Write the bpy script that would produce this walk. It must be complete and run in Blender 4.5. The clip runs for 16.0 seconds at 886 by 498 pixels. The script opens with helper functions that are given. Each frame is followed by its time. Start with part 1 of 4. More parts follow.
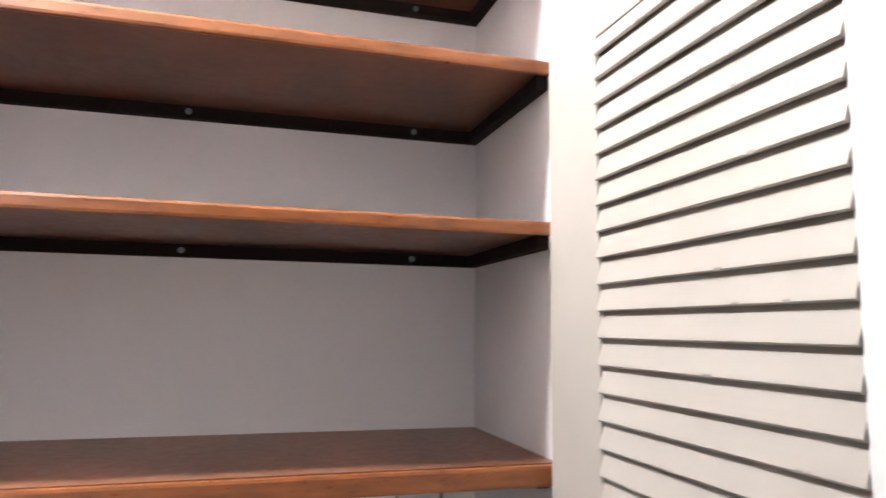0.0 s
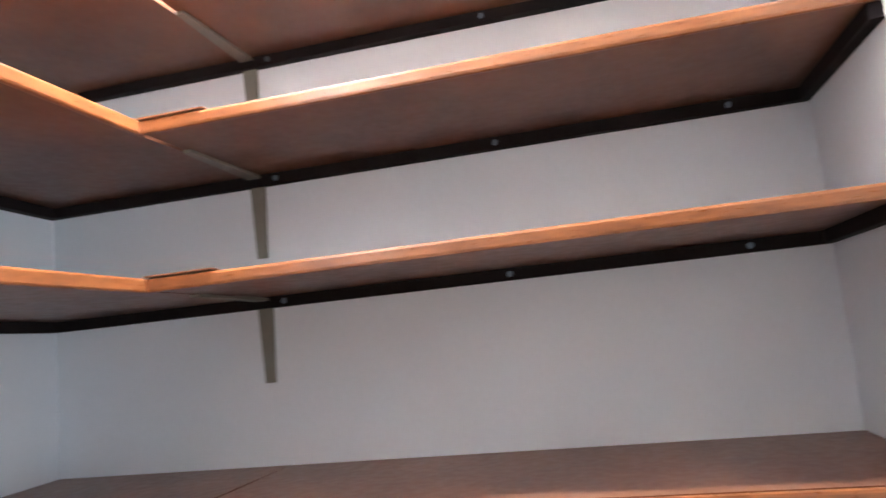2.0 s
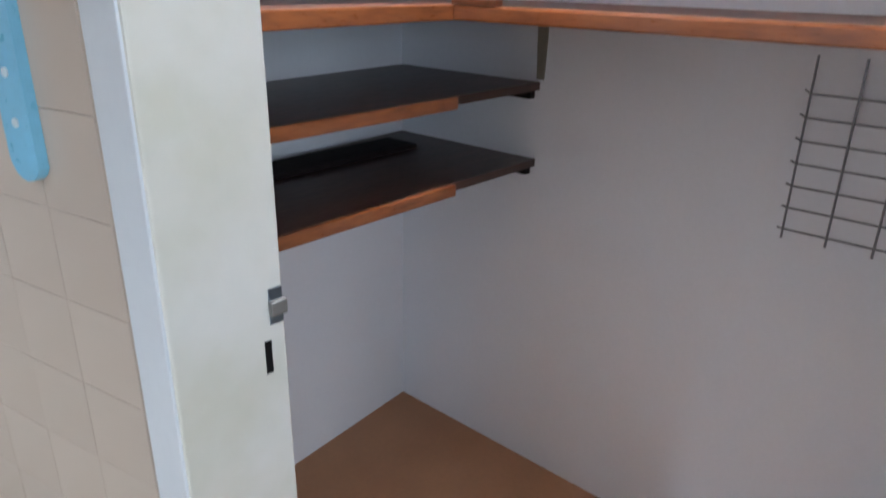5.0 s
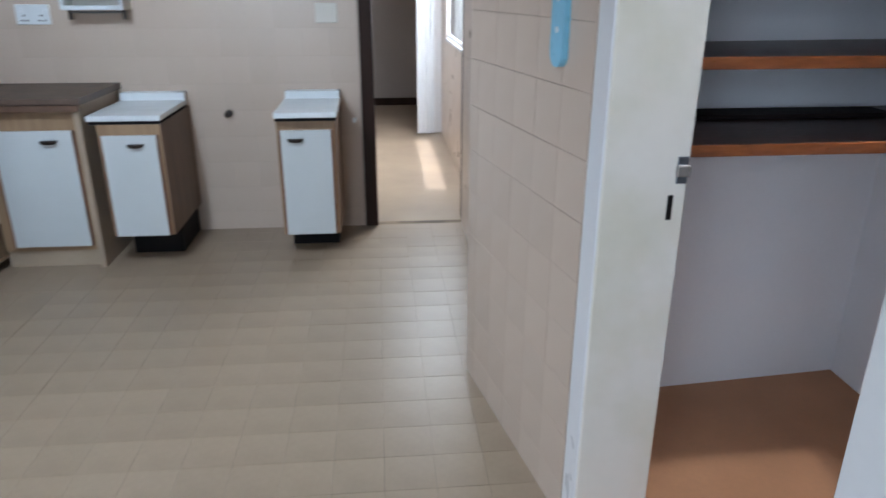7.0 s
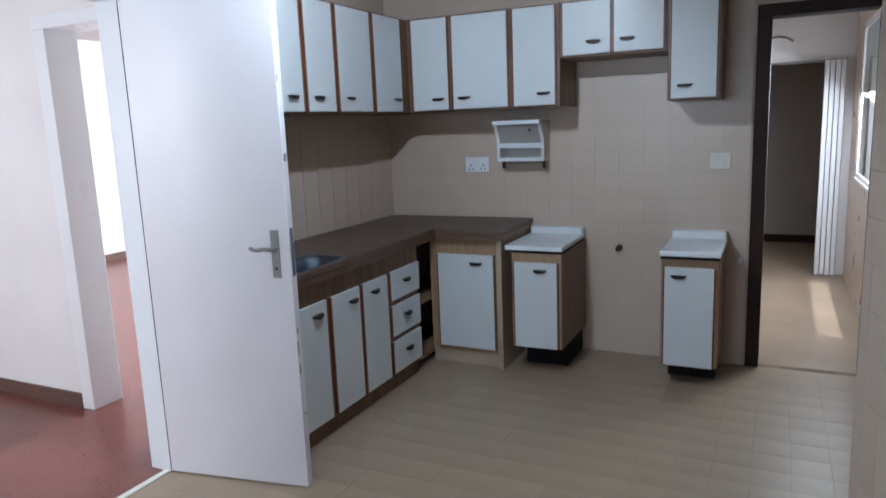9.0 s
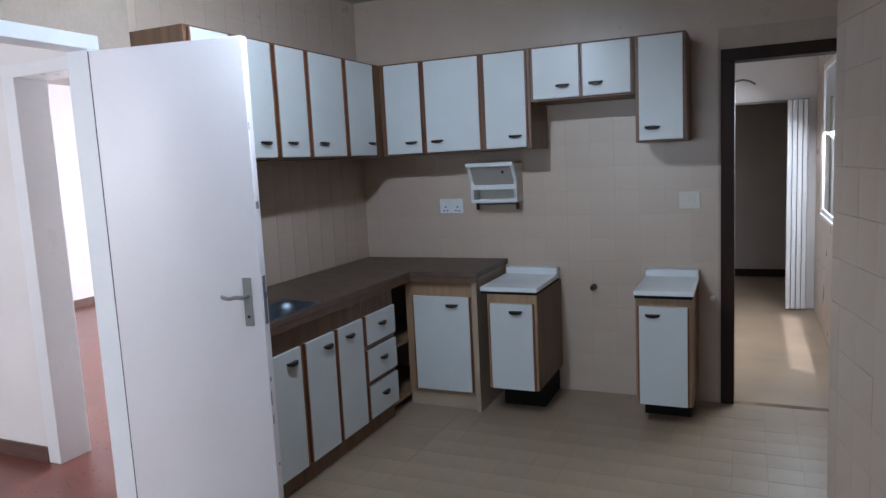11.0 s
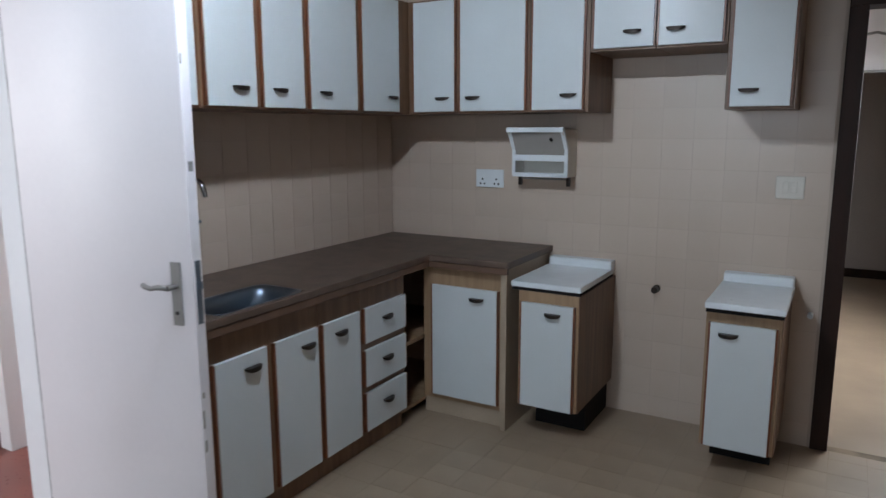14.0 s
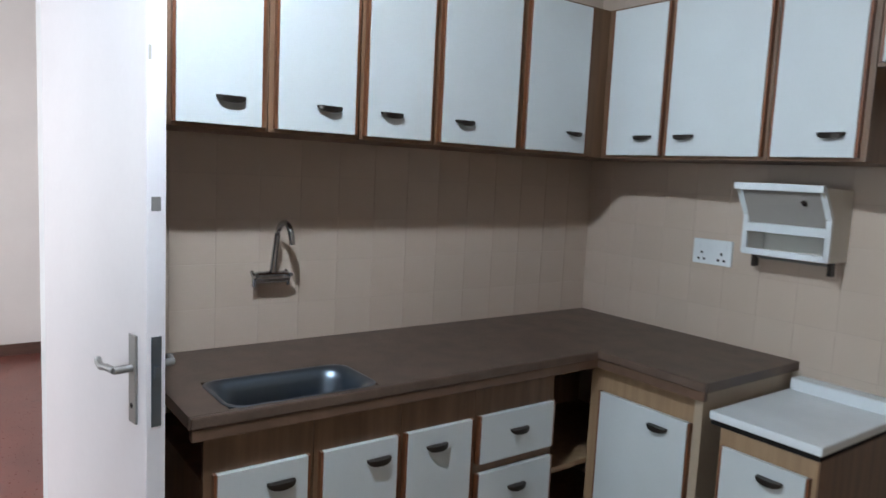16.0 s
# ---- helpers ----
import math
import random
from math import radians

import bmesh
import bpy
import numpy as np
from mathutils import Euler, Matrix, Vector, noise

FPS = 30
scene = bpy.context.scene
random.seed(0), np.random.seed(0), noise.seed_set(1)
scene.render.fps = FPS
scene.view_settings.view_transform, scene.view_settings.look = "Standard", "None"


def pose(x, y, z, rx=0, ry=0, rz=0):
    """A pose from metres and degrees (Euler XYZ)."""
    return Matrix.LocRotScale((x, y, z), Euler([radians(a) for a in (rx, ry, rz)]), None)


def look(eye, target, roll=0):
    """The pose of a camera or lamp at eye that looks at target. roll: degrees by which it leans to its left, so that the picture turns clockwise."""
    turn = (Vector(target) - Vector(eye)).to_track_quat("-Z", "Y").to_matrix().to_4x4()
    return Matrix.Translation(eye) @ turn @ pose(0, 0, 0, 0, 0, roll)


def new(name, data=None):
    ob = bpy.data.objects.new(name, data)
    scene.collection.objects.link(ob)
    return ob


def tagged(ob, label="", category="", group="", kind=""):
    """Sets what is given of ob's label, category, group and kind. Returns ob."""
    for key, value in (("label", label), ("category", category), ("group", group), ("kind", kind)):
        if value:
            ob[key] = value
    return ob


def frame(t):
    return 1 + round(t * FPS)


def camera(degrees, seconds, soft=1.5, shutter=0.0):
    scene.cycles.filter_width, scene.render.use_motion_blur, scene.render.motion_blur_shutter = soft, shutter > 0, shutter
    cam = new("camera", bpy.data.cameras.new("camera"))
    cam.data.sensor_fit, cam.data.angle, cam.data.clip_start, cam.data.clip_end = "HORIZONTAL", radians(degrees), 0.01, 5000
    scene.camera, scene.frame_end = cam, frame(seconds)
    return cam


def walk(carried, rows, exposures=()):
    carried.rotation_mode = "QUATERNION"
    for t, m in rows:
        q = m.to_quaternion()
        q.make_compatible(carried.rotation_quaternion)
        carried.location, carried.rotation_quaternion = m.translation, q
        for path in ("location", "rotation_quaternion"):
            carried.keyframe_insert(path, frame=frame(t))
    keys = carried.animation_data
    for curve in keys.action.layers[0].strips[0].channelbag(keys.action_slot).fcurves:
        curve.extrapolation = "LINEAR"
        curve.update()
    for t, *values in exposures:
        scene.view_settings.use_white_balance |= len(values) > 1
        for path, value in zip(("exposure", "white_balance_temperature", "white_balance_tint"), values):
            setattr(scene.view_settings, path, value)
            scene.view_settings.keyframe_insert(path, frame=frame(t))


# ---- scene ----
cam = camera(65.3, 16.0, shutter=0.4)
PATH = [
    (0, (2.853, -3.098, 1.652), (4.761, -3.651, 1.882), 0.6),
    (0.5, (2.861, -3.089, 1.641), (4.185, -3.640, 1.856), 2.2),
    (1, (2.862, -3.118, 1.657), (4.213, -3.605, 1.859), 0.3),
    (1.5, (2.894, -3.13, 1.649), (4.88, -3.181, 1.882), -1.8),
    (2, (2.874, -3.164, 1.683), (4.808, -2.724, 1.936), -5.7),
    (2.5, (2.849, -3.216, 1.653), (4.524, -2.344, 1.858), -3.1),
    (3, (2.825, -3.444, 1.611), (4.241, -2.183, 1.733), -1.7),
    (3.2, (2.816, -3.444, 1.664), (4.218, -2.161, 1.669), -2.4),
    (5.3, (2.618, -3.595, 1.469), (3.870, -2.391, 0.698), 0.0),
    (5.5, (2.634, -3.640, 1.444), (3.736, -2.296, 0.676), 0.2),
    (6, (2.629, -3.783, 1.401), (3.259, -2.077, 0.567), 0.1),
    (6.5, (2.555, -3.956, 1.404), (2.928, -2.13, 0.68), -2.6),
    (7, (2.527, -4.113, 1.402), (2.698, -2.253, 0.688), 0.1),
    (7.5, (2.526, -4.263, 1.399), (2.296, -2.416, 0.668), -2.0),
    (8, (2.585, -4.347, 1.44), (1.95, -2.589, 0.729), -4.6),
    (8.5, (2.536, -4.415, 1.468), (1.725, -2.667, 0.934), -3.1),
    (9, (2.558, -4.441, 1.528), (1.696, -2.672, 1.175), -2.3),
    (9.5, (2.554, -4.425, 1.548), (1.726, -2.625, 1.274), -2.2),
    (12, (2.581, -4.434, 1.563), (1.771, -2.623, 1.315), -3.1),
    (12.5, (2.509, -4.376, 1.556), (1.609, -2.616, 1.255), -1.7),
    (13, (2.439, -4.19, 1.549), (1.593, -2.393, 1.315), 1.1),
    (13.5, (2.432, -3.935, 1.54), (1.482, -2.192, 1.292), 0.0),
    (14, (2.47, -3.616, 1.533), (1.48, -1.913, 1.19), -0.2),
    (14.5, (2.416, -3.315, 1.531), (1.452, -1.588, 1.232), -0.1),
    (15, (2.416, -3.076, 1.508), (1.156, -1.548, 1.228), -0.8),
    (15.5, (2.356, -2.792, 1.515), (0.897, -1.451, 1.246), 1.4),
    (16, (2.311, -2.576, 1.52), (0.71, -1.398, 1.3), 2.8),
]
walk(cam, [(t, look(eye, target, roll)) for t, eye, target, roll in PATH],
     [(0.0, 0.38, 6900, 12), (0.5, 0.05, 6700, 11), (1.0, -0.2, 6700, 11), (1.5, 0.08, 6550, 9), (2.0, 0.8, 6350, 7), (2.5, 1.0, 6300, 6), (3.2, 0.65, 6200, 6),
      (5.5, 0.15, 6050, 10), (6.0, 0.0, 6050, 10), (6.5, 0.15, 6050, 10), (7.0, 0.05, 6000, 11), (8.0, 0.03, 6000, 13), (8.5, -0.33, 6000, 13), (9.0, -0.6, 6000, 12), (9.5, -0.72, 6000, 12), (12.5, -0.82, 6150, 14), (13.5, -0.74, 6200, 12), (14.0, -0.68, 6300, 12), (14.5, -0.32, 6350, 11), (15.0, -0.17, 6400, 11), (16.0, -0.25, 6450, 10)])

# ---- light ----
world = bpy.data.worlds.new("sky")
scene.world = world
world.use_nodes = True
wn = world.node_tree.nodes
sky = wn.new("ShaderNodeTexSky")
sky.sky_type, sky.sun_disc = "NISHITA", False
sky.sun_elevation, sky.sun_rotation = radians(80), radians(122)
world.node_tree.links.new(sky.outputs[0], wn["Background"].inputs[0])
wn["Background"].inputs[1].default_value = 0.12


def lamp(name, kind, place, energy, colour, aim=None, **more):
    data = bpy.data.lights.new(name, kind)
    data.energy, data.color = energy, colour
    if "radius" in more:
        data.shadow_soft_size = more["radius"]
    if "size" in more:
        data.shape, data.size, data.size_y = "RECTANGLE", more["size"][0], more["size"][1]
    if "cone" in more:
        data.spot_size, data.spot_blend = radians(more["cone"][0]), more["cone"][1]
    if "angle" in more:
        data.angle = more["angle"]
    ob = new(name, data)
    ob.matrix_world = look(place, aim) if aim else Matrix.Translation(place)
    return ob


lamp("sun", "SUN", (2.1, -1.3, 14), 5.0, (1.0, 0.98, 0.97), aim=(0, 0, 0), angle=radians(1))
lamp("kitchen_lamp_light", "SPOT", (1.3, -2.32, 2.42), 145, (0.75, 0.875, 1.0), aim=(0.92, -2.0, 1.4), radius=0.04, cone=(176, 0.6))
lamp("pantry_lamp_light", "POINT", (3.80, -2.59, 2.62), 112, (0.93, 0.95, 0.97), radius=0.05)
lamp("passage_window_light", "AREA", (3.22, 1.5, 1.6), 90, (0.9, 0.96, 1.0), aim=(2.4, 1.5, 0.6), size=(1.7, 1.15))
# Added fill for the bright hall; no window is built behind it.
lamp("hall_fill_light", "AREA", (-1.6, -5.0, 1.6), 125, (0.95, 0.98, 1.0), aim=(-1.4, -2.0, 1.2), size=(1.6, 1.4))
# Unseen lamp added to flood the far room with white light.
lamp("room_fill_light", "AREA", (-0.9, 3.0, 1.5), 800, (0.95, 0.98, 1.0), aim=(-1.2, -1.0, 0.8), size=(1.4, 1.5))
lamp("kitchen_window_light", "AREA", (1.4, -5.55, 1.55), 48, (0.74, 0.88, 1.0), aim=(1.6, -2.5, 1.4), size=(1.4, 1.05))


# ---- materials ----
def mat(name, colour, rough=0.5, metal=0.0, second=None, scale=8.0, stretch=(1, 1, 1), bump=0.0, fine=60.0, spread=0.0, coat=0.0, contrast=0.35, speck_amount=0.18, shine=0.5):
    m = bpy.data.materials.new(name)
    m.use_nodes = True
    n, l = m.node_tree.nodes, m.node_tree.links
    b = n["Principled BSDF"]
    b.inputs["Roughness"].default_value, b.inputs["Metallic"].default_value = rough, metal
    b.inputs["Coat Weight"].default_value = coat
    b.inputs["Specular IOR Level"].default_value = shine
    b.inputs["Coat Roughness"].default_value = 0.15
    co = n.new("ShaderNodeTexCoord")
    mp = n.new("ShaderNodeMapping")
    mp.inputs["Scale"].default_value = stretch
    l.new(co.outputs["Object"], mp.inputs["Vector"])
    big = n.new("ShaderNodeTexNoise")
    big.inputs["Scale"].default_value, big.inputs["Detail"].default_value = scale, 6
    l.new(mp.outputs[0], big.inputs["Vector"])
    small = n.new("ShaderNodeTexNoise")
    small.inputs["Scale"].default_value, small.inputs["Detail"].default_value = fine, 4
    l.new(mp.outputs[0], small.inputs["Vector"])
    ramp = n.new("ShaderNodeMapRange")
    ramp.inputs["From Min"].default_value, ramp.inputs["From Max"].default_value = 0.5 - contrast / 2, 0.5 + contrast / 2
    l.new(big.outputs["Fac"], ramp.inputs["Value"])
    mix = n.new("ShaderNodeMix")
    mix.data_type = "RGBA"
    mix.inputs["A"].default_value = (*colour, 1)
    mix.inputs["B"].default_value = (*(second or [c * 0.88 for c in colour]), 1)
    l.new(ramp.outputs[0], mix.inputs["Factor"])
    out = mix.outputs["Result"]
    speck = n.new("ShaderNodeMix")
    speck.data_type, speck.blend_type = "RGBA", "MULTIPLY"
    speck.inputs["Factor"].default_value = speck_amount
    l.new(out, speck.inputs["A"])
    l.new(small.outputs["Fac"], speck.inputs["B"])
    out = speck.outputs["Result"]
    if spread:
        info = n.new("ShaderNodeObjectInfo")
        hsv = n.new("ShaderNodeHueSaturation")
        rng = n.new("ShaderNodeMapRange")
        rng.inputs["To Min"].default_value, rng.inputs["To Max"].default_value = 1 - spread, 1 + spread
        l.new(info.outputs["Random"], rng.inputs["Value"])
        l.new(rng.outputs[0], hsv.inputs["Value"])
        l.new(out, hsv.inputs["Color"])
        out = hsv.outputs["Color"]
    l.new(out, b.inputs["Base Color"])
    rr = n.new("ShaderNodeMapRange")
    rr.inputs["To Min"].default_value, rr.inputs["To Max"].default_value = max(rough - 0.1, 0.03), min(rough + 0.12, 1)
    l.new((big if speck_amount < 0.1 else small).outputs["Fac"], rr.inputs["Value"])
    l.new(rr.outputs[0], b.inputs["Roughness"])
    if bump:
        bp = n.new("ShaderNodeBump")
        bp.inputs["Strength"].default_value, bp.inputs["Distance"].default_value = bump, 0.004
        l.new(small.outputs["Fac"], bp.inputs["Height"])
        l.new(bp.outputs[0], b.inputs["Normal"])
    return m


def glow(name, colour, strength):
    m = bpy.data.materials.new(name)
    m.use_nodes = True
    b = m.node_tree.nodes["Principled BSDF"]
    b.inputs["Base Color"].default_value = (*colour, 1)
    b.inputs["Emission Color"].default_value = (*colour, 1)
    b.inputs["Emission Strength"].default_value = strength
    return m


def glass(name):
    m = bpy.data.materials.new(name)
    m.use_nodes = True
    b = m.node_tree.nodes["Principled BSDF"]
    b.inputs["Transmission Weight"].default_value, b.inputs["Roughness"].default_value = 1.0, 0.02
    b.inputs["IOR"].default_value = 1.45
    return m


TILE = mat("beige_wall_tile", (0.54, 0.44, 0.36), 0.3, second=(0.51, 0.41, 0.33), scale=5, fine=14, spread=0.025, speck_amount=0.05)
GROUT = mat("tile_grout", (0.52, 0.425, 0.35), 0.9, scale=4)
FLOOR = mat("vinyl_floor_tile", (0.385, 0.292, 0.205), 0.36, second=(0.31, 0.235, 0.165), scale=2.4, fine=45, spread=0.035, bump=0.05)
FLOORJOINT = mat("floor_joint", (0.34, 0.262, 0.185), 0.9, second=(0.13, 0.10, 0.075), scale=3, contrast=0.2)
REDFLOOR = mat("red_hall_floor", (0.20, 0.065, 0.05), 0.3, second=(0.15, 0.05, 0.04), scale=3)
PANTRYFLOOR = mat("ochre_pantry_floor", (0.46, 0.23, 0.115), 0.5, second=(0.40, 0.195, 0.095), scale=4, bump=0.03)
PAINT = mat("white_wall_paint", (0.74, 0.72, 0.72), 0.75, second=(0.69, 0.67, 0.67), scale=2.5, fine=90, bump=0.06, speck_amount=0.05)
LILAC = mat("lilac_white_paint", (0.83, 0.835, 0.875), 0.92, second=(0.79, 0.795, 0.835), scale=2.0, fine=80, bump=0.03, speck_amount=0.05)
DIMPAINT = mat("dim_taupe_paint", (0.42, 0.37, 0.34), 0.8, second=(0.38, 0.34, 0.31), scale=2)
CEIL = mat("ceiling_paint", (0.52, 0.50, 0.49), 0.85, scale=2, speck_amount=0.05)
CREAM = mat("cream_gloss_paint", (0.79, 0.775, 0.725), 0.35, second=(0.70, 0.685, 0.59), scale=3.5, fine=30, bump=0.04, contrast=0.2, speck_amount=0.05)
# White gloss with a little blue daylight mixed into its colour.
WHITEGLOSS = mat("white_gloss_paint", (0.76, 0.78, 0.80), 0.3, second=(0.72, 0.74, 0.77), scale=4, fine=40, bump=0.03, speck_amount=0.05)
DOORPAINT = mat("white_door_paint", (0.70, 0.67, 0.69), 0.38, second=(0.66, 0.63, 0.65), scale=2.5, fine=50, bump=0.03, speck_amount=0.05)
BROWNFRAME = mat("dark_brown_frame_paint", (0.022, 0.012, 0.009), 0.45, second=(0.036, 0.018, 0.013), scale=9, stretch=(1, 1, 0.15), shine=0.15)
LAMINATE = mat("white_laminate", (0.57, 0.605, 0.615), 0.35, second=(0.54, 0.57, 0.575), scale=3, fine=160, speck_amount=0.05)
WOOD = mat("brown_wood_veneer", (0.20, 0.11, 0.06), 0.45, second=(0.13, 0.07, 0.038), scale=6, stretch=(5, 5, 0.35), fine=40, bump=0.04)
PALEWOOD = mat("tan_wood_veneer", (0.36, 0.235, 0.135), 0.5, second=(0.28, 0.175, 0.10), scale=6, stretch=(5, 5, 0.35), fine=40, bump=0.04)
EDGE = mat("red_brown_wood_edge", (0.22, 0.075, 0.03), 0.35, second=(0.13, 0.045, 0.02), scale=9, stretch=(5, 5, 0.4))
SHELF = mat("varnished_dark_shelf", (0.205, 0.076, 0.037), 0.38, second=(0.13, 0.047, 0.025), scale=5, stretch=(1.2, 1.2, 6), fine=40, coat=0.08)
SHELFEDGE = mat("varnished_shelf_lipping", (0.34, 0.11, 0.035), 0.3, second=(0.21, 0.065, 0.022), scale=14, stretch=(1, 1, 5), fine=50, coat=0.3)
# Shelf wood darkened by the shade of the shelves above it.
LOWBOARD = mat("shaded_low_shelf", (0.085, 0.038, 0.026), 0.4, second=(0.05, 0.023, 0.017), scale=6, stretch=(1, 6, 6), fine=40, coat=0.08)
CLEAT = mat("near_black_cleat", (0.016, 0.010, 0.010), 0.75, shine=0.15)
COUNTER = mat("brown_laminate_worktop", (0.15, 0.098, 0.072), 0.42, second=(0.085, 0.056, 0.043), scale=11, fine=180, contrast=0.45, speck_amount=0.35, bump=0.05)
COUNTEREDGE = mat("brown_worktop_edge", (0.15, 0.085, 0.055), 0.4, second=(0.11, 0.062, 0.04), scale=12)
SKIRT = mat("brown_skirting_wood", (0.14, 0.075, 0.06), 0.5, second=(0.10, 0.055, 0.045), scale=8, stretch=(1, 1, 4))
CHIP = mat("bare_chipped_wood", (0.36, 0.34, 0.31), 0.8, scale=60)
# Cream darkened to offset how strongly the pantry lamp hits the louvres.
LOUVRE = mat("darkened_cream_door_paint", (0.43, 0.405, 0.38), 0.4, second=(0.385, 0.36, 0.33), scale=3.5, fine=30, bump=0.04, speck_amount=0.05)
BRONZE = mat("dark_bronze", (0.05, 0.04, 0.035), 0.35, 0.8)
CHROME = mat("chrome", (0.55, 0.56, 0.58), 0.14, 1.0, scale=3)
STEEL = mat("brushed_steel", (0.20, 0.24, 0.29), 0.36, 1.0, scale=4, fine=6, speck_amount=0.05)
DULLSTEEL = mat("dull_grey_steel", (0.30, 0.29, 0.28), 0.5, 0.6)
BRACKET = mat("grey_bracket_metal", (0.26, 0.23, 0.19), 0.5, 0.2)
PLASTIC = mat("white_plastic", (0.76, 0.80, 0.82), 0.3, scale=4, speck_amount=0.05)
CREAMPLASTIC = mat("cream_plastic", (0.67, 0.63, 0.56), 0.35, scale=4, speck_amount=0.05)
SMOKED = mat("smoked_grey_plastic", (0.36, 0.335, 0.31), 0.35, scale=4, speck_amount=0.05)
# Blue of the daylight reflected in glossy plastic, put into the base colour.
BLUEPLASTIC = mat("daylight_tinted_plastic", (0.25, 0.58, 0.78), 0.3, scale=6)
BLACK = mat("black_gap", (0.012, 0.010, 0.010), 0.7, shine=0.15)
GALV = mat("grey_wire", (0.25, 0.25, 0.27), 0.4, 0.6)
GLASS = glass("window_glass")
BULB = glow("lamp_globe", (1.0, 0.94, 0.86), 6)


# ---- building helpers ----
def bx(bm, x0, x1, y0, y1, z0, z1, bevel=0.0):
    m = Matrix.Translation(((x0 + x1) / 2, (y0 + y1) / 2, (z0 + z1) / 2)) @ Matrix.Diagonal((abs(x1 - x0), abs(y1 - y0), abs(z1 - z0), 1))
    made = bmesh.ops.create_cube(bm, size=1, matrix=m)["verts"]
    if bevel:
        edges = {e for v in made for e in v.link_edges}
        bmesh.ops.bevel(bm, geom=list(edges), offset=bevel, segments=2, affect="EDGES", profile=0.6)
    return bm


def boxes(*rows, bevel=0.0):
    bm = bmesh.new()
    for r in rows:
        bx(bm, *r, bevel=bevel)
    return bm


def rod(bm, a, b, r, r2=None, sides=14):
    a, b = Vector(a), Vector(b)
    d = b - a
    m = Matrix.Translation((a + b) / 2) @ d.to_track_quat("Z", "Y").to_matrix().to_4x4()
    bmesh.ops.create_cone(bm, cap_ends=True, segments=sides, radius1=r, radius2=r if r2 is None else r2, depth=d.length, matrix=m)
    return bm


def tube(bm, points, r, sides=10):
    """A round bar swept along points."""
    pts = [Vector(p) for p in points]
    rings = []
    up = Vector((0.31, 0.17, 0.93))
    for i, p in enumerate(pts):
        d = (pts[min(i + 1, len(pts) - 1)] - pts[max(i - 1, 0)]).normalized()
        u = d.cross(up).normalized()
        v = d.cross(u)
        rings.append([bm.verts.new(p + r * (math.cos(a) * u + math.sin(a) * v)) for a in (2 * math.pi * k / sides for k in range(sides))])
    for a, b in zip(rings, rings[1:]):
        for k in range(sides):
            bm.faces.new((a[k], a[(k + 1) % sides], b[(k + 1) % sides], b[k]))
    bm.faces.new(rings[0][::-1])
    bm.faces.new(rings[-1])
    return bm


def outline(bm, pts, depth):
    """A flat outline (list of 3D points) pushed along the vector depth."""
    low = [bm.verts.new(p) for p in pts]
    high = [bm.verts.new(Vector(p) + Vector(depth)) for p in pts]
    bm.faces.new(low[::-1])
    bm.faces.new(high)
    for k in range(len(pts)):
        j = (k + 1) % len(pts)
        bm.faces.new((low[k], low[j], high[j], high[k]))
    return bm


def mesh_of(name, bm, material):
    bmesh.ops.recalc_face_normals(bm, faces=bm.faces)
    me = bpy.data.meshes.new(name)
    bm.to_mesh(me)
    bm.free()
    me.materials.append(material)
    return me


def soft_shade(me, angle=35):
    for p in me.polygons:
        p.use_smooth = True
    me.set_sharp_from_angle(angle=radians(angle))


def part(name, bm, material, parent=None, label="", smooth=False):
    me = mesh_of(name, bm, material)
    if smooth:
        soft_shade(me)
    ob = new(name, me)
    if parent:
        ob.parent = parent
        ob.matrix_parent_inverse = parent.matrix_world.inverted()
    if label:
        tagged(ob, label)
    return ob


def thing(name, place, label, category, group=""):
    ob = new(name)
    ob.empty_display_size = 0.05
    ob.matrix_world = Matrix.Translation(place)
    return tagged(ob, label, category, group)


def setting(name, bm, material, label):
    return tagged(part(name, bm, material), label, name.split("_")[0], kind="structure")


# ---- the plan ----
W = 3.02       # tiled face of the wall between kitchen and pantry
WI = 3.185      # its pantry face
H = 2.7       # ceiling
SOUTH = -5.6
XP, YP, YS = 4.25, -1.905, -3.575   # pantry back wall, end wall, stub wall
J0, J1 = -2.707, -3.55            # pantry doorway
DX0, DX1, DH = 2.50, 3.03, 2.05   # doorway in the back wall
PX = 3.15                         # passage wall under the window
SA, SB = Vector((3.0, -2.597)), Vector((2.84, -1.77))   # splayed stretch of the dividing wall
K0, K1 = -2.335, -3.14            # doorway to the hall

setting("wall_north", boxes((-0.12, DX0 - 0.04, 0.0015, 0.12, 0, H), (DX0 - 0.04, WI, 0.0015, 0.12, DH + 0.04, H)), GROUT, "beige tiled kitchen wall behind the cabinets")
setting("wall_west", boxes((-0.12, -0.0015, -2.09, 0.0015, 0, H), (-0.03, 0.07, K0 + 0.04, -2.09, 0, H), (-0.03, 0.07, SOUTH, K1 - 0.04, 0, H), (-0.03, 0.07, K1 - 0.04, K0 + 0.04, 2.13, H)), GROUT, "beige tiled kitchen wall above the sink worktop")
setting("wall_east", boxes((W + 0.0015, WI, J0 + 0.028, 0.0015, 0, H), (W + 0.0015, WI, SOUTH, J1 - 0.028, 0, H), (W + 0.0015, WI, J1 - 0.028, J0 + 0.028, 2.278, H)), GROUT, "beige tiled wall between kitchen and pantry")
setting("wall_south", boxes((-0.12, 0.7, SOUTH - 0.12, SOUTH, 0, H), (2.1, WI, SOUTH - 0.12, SOUTH, 0, H), (0.7, 2.1, SOUTH - 0.12, SOUTH, 0, 1.0), (0.7, 2.1, SOUTH - 0.12, SOUTH, 2.1, H)), GROUT, "plain beige kitchen end wall")
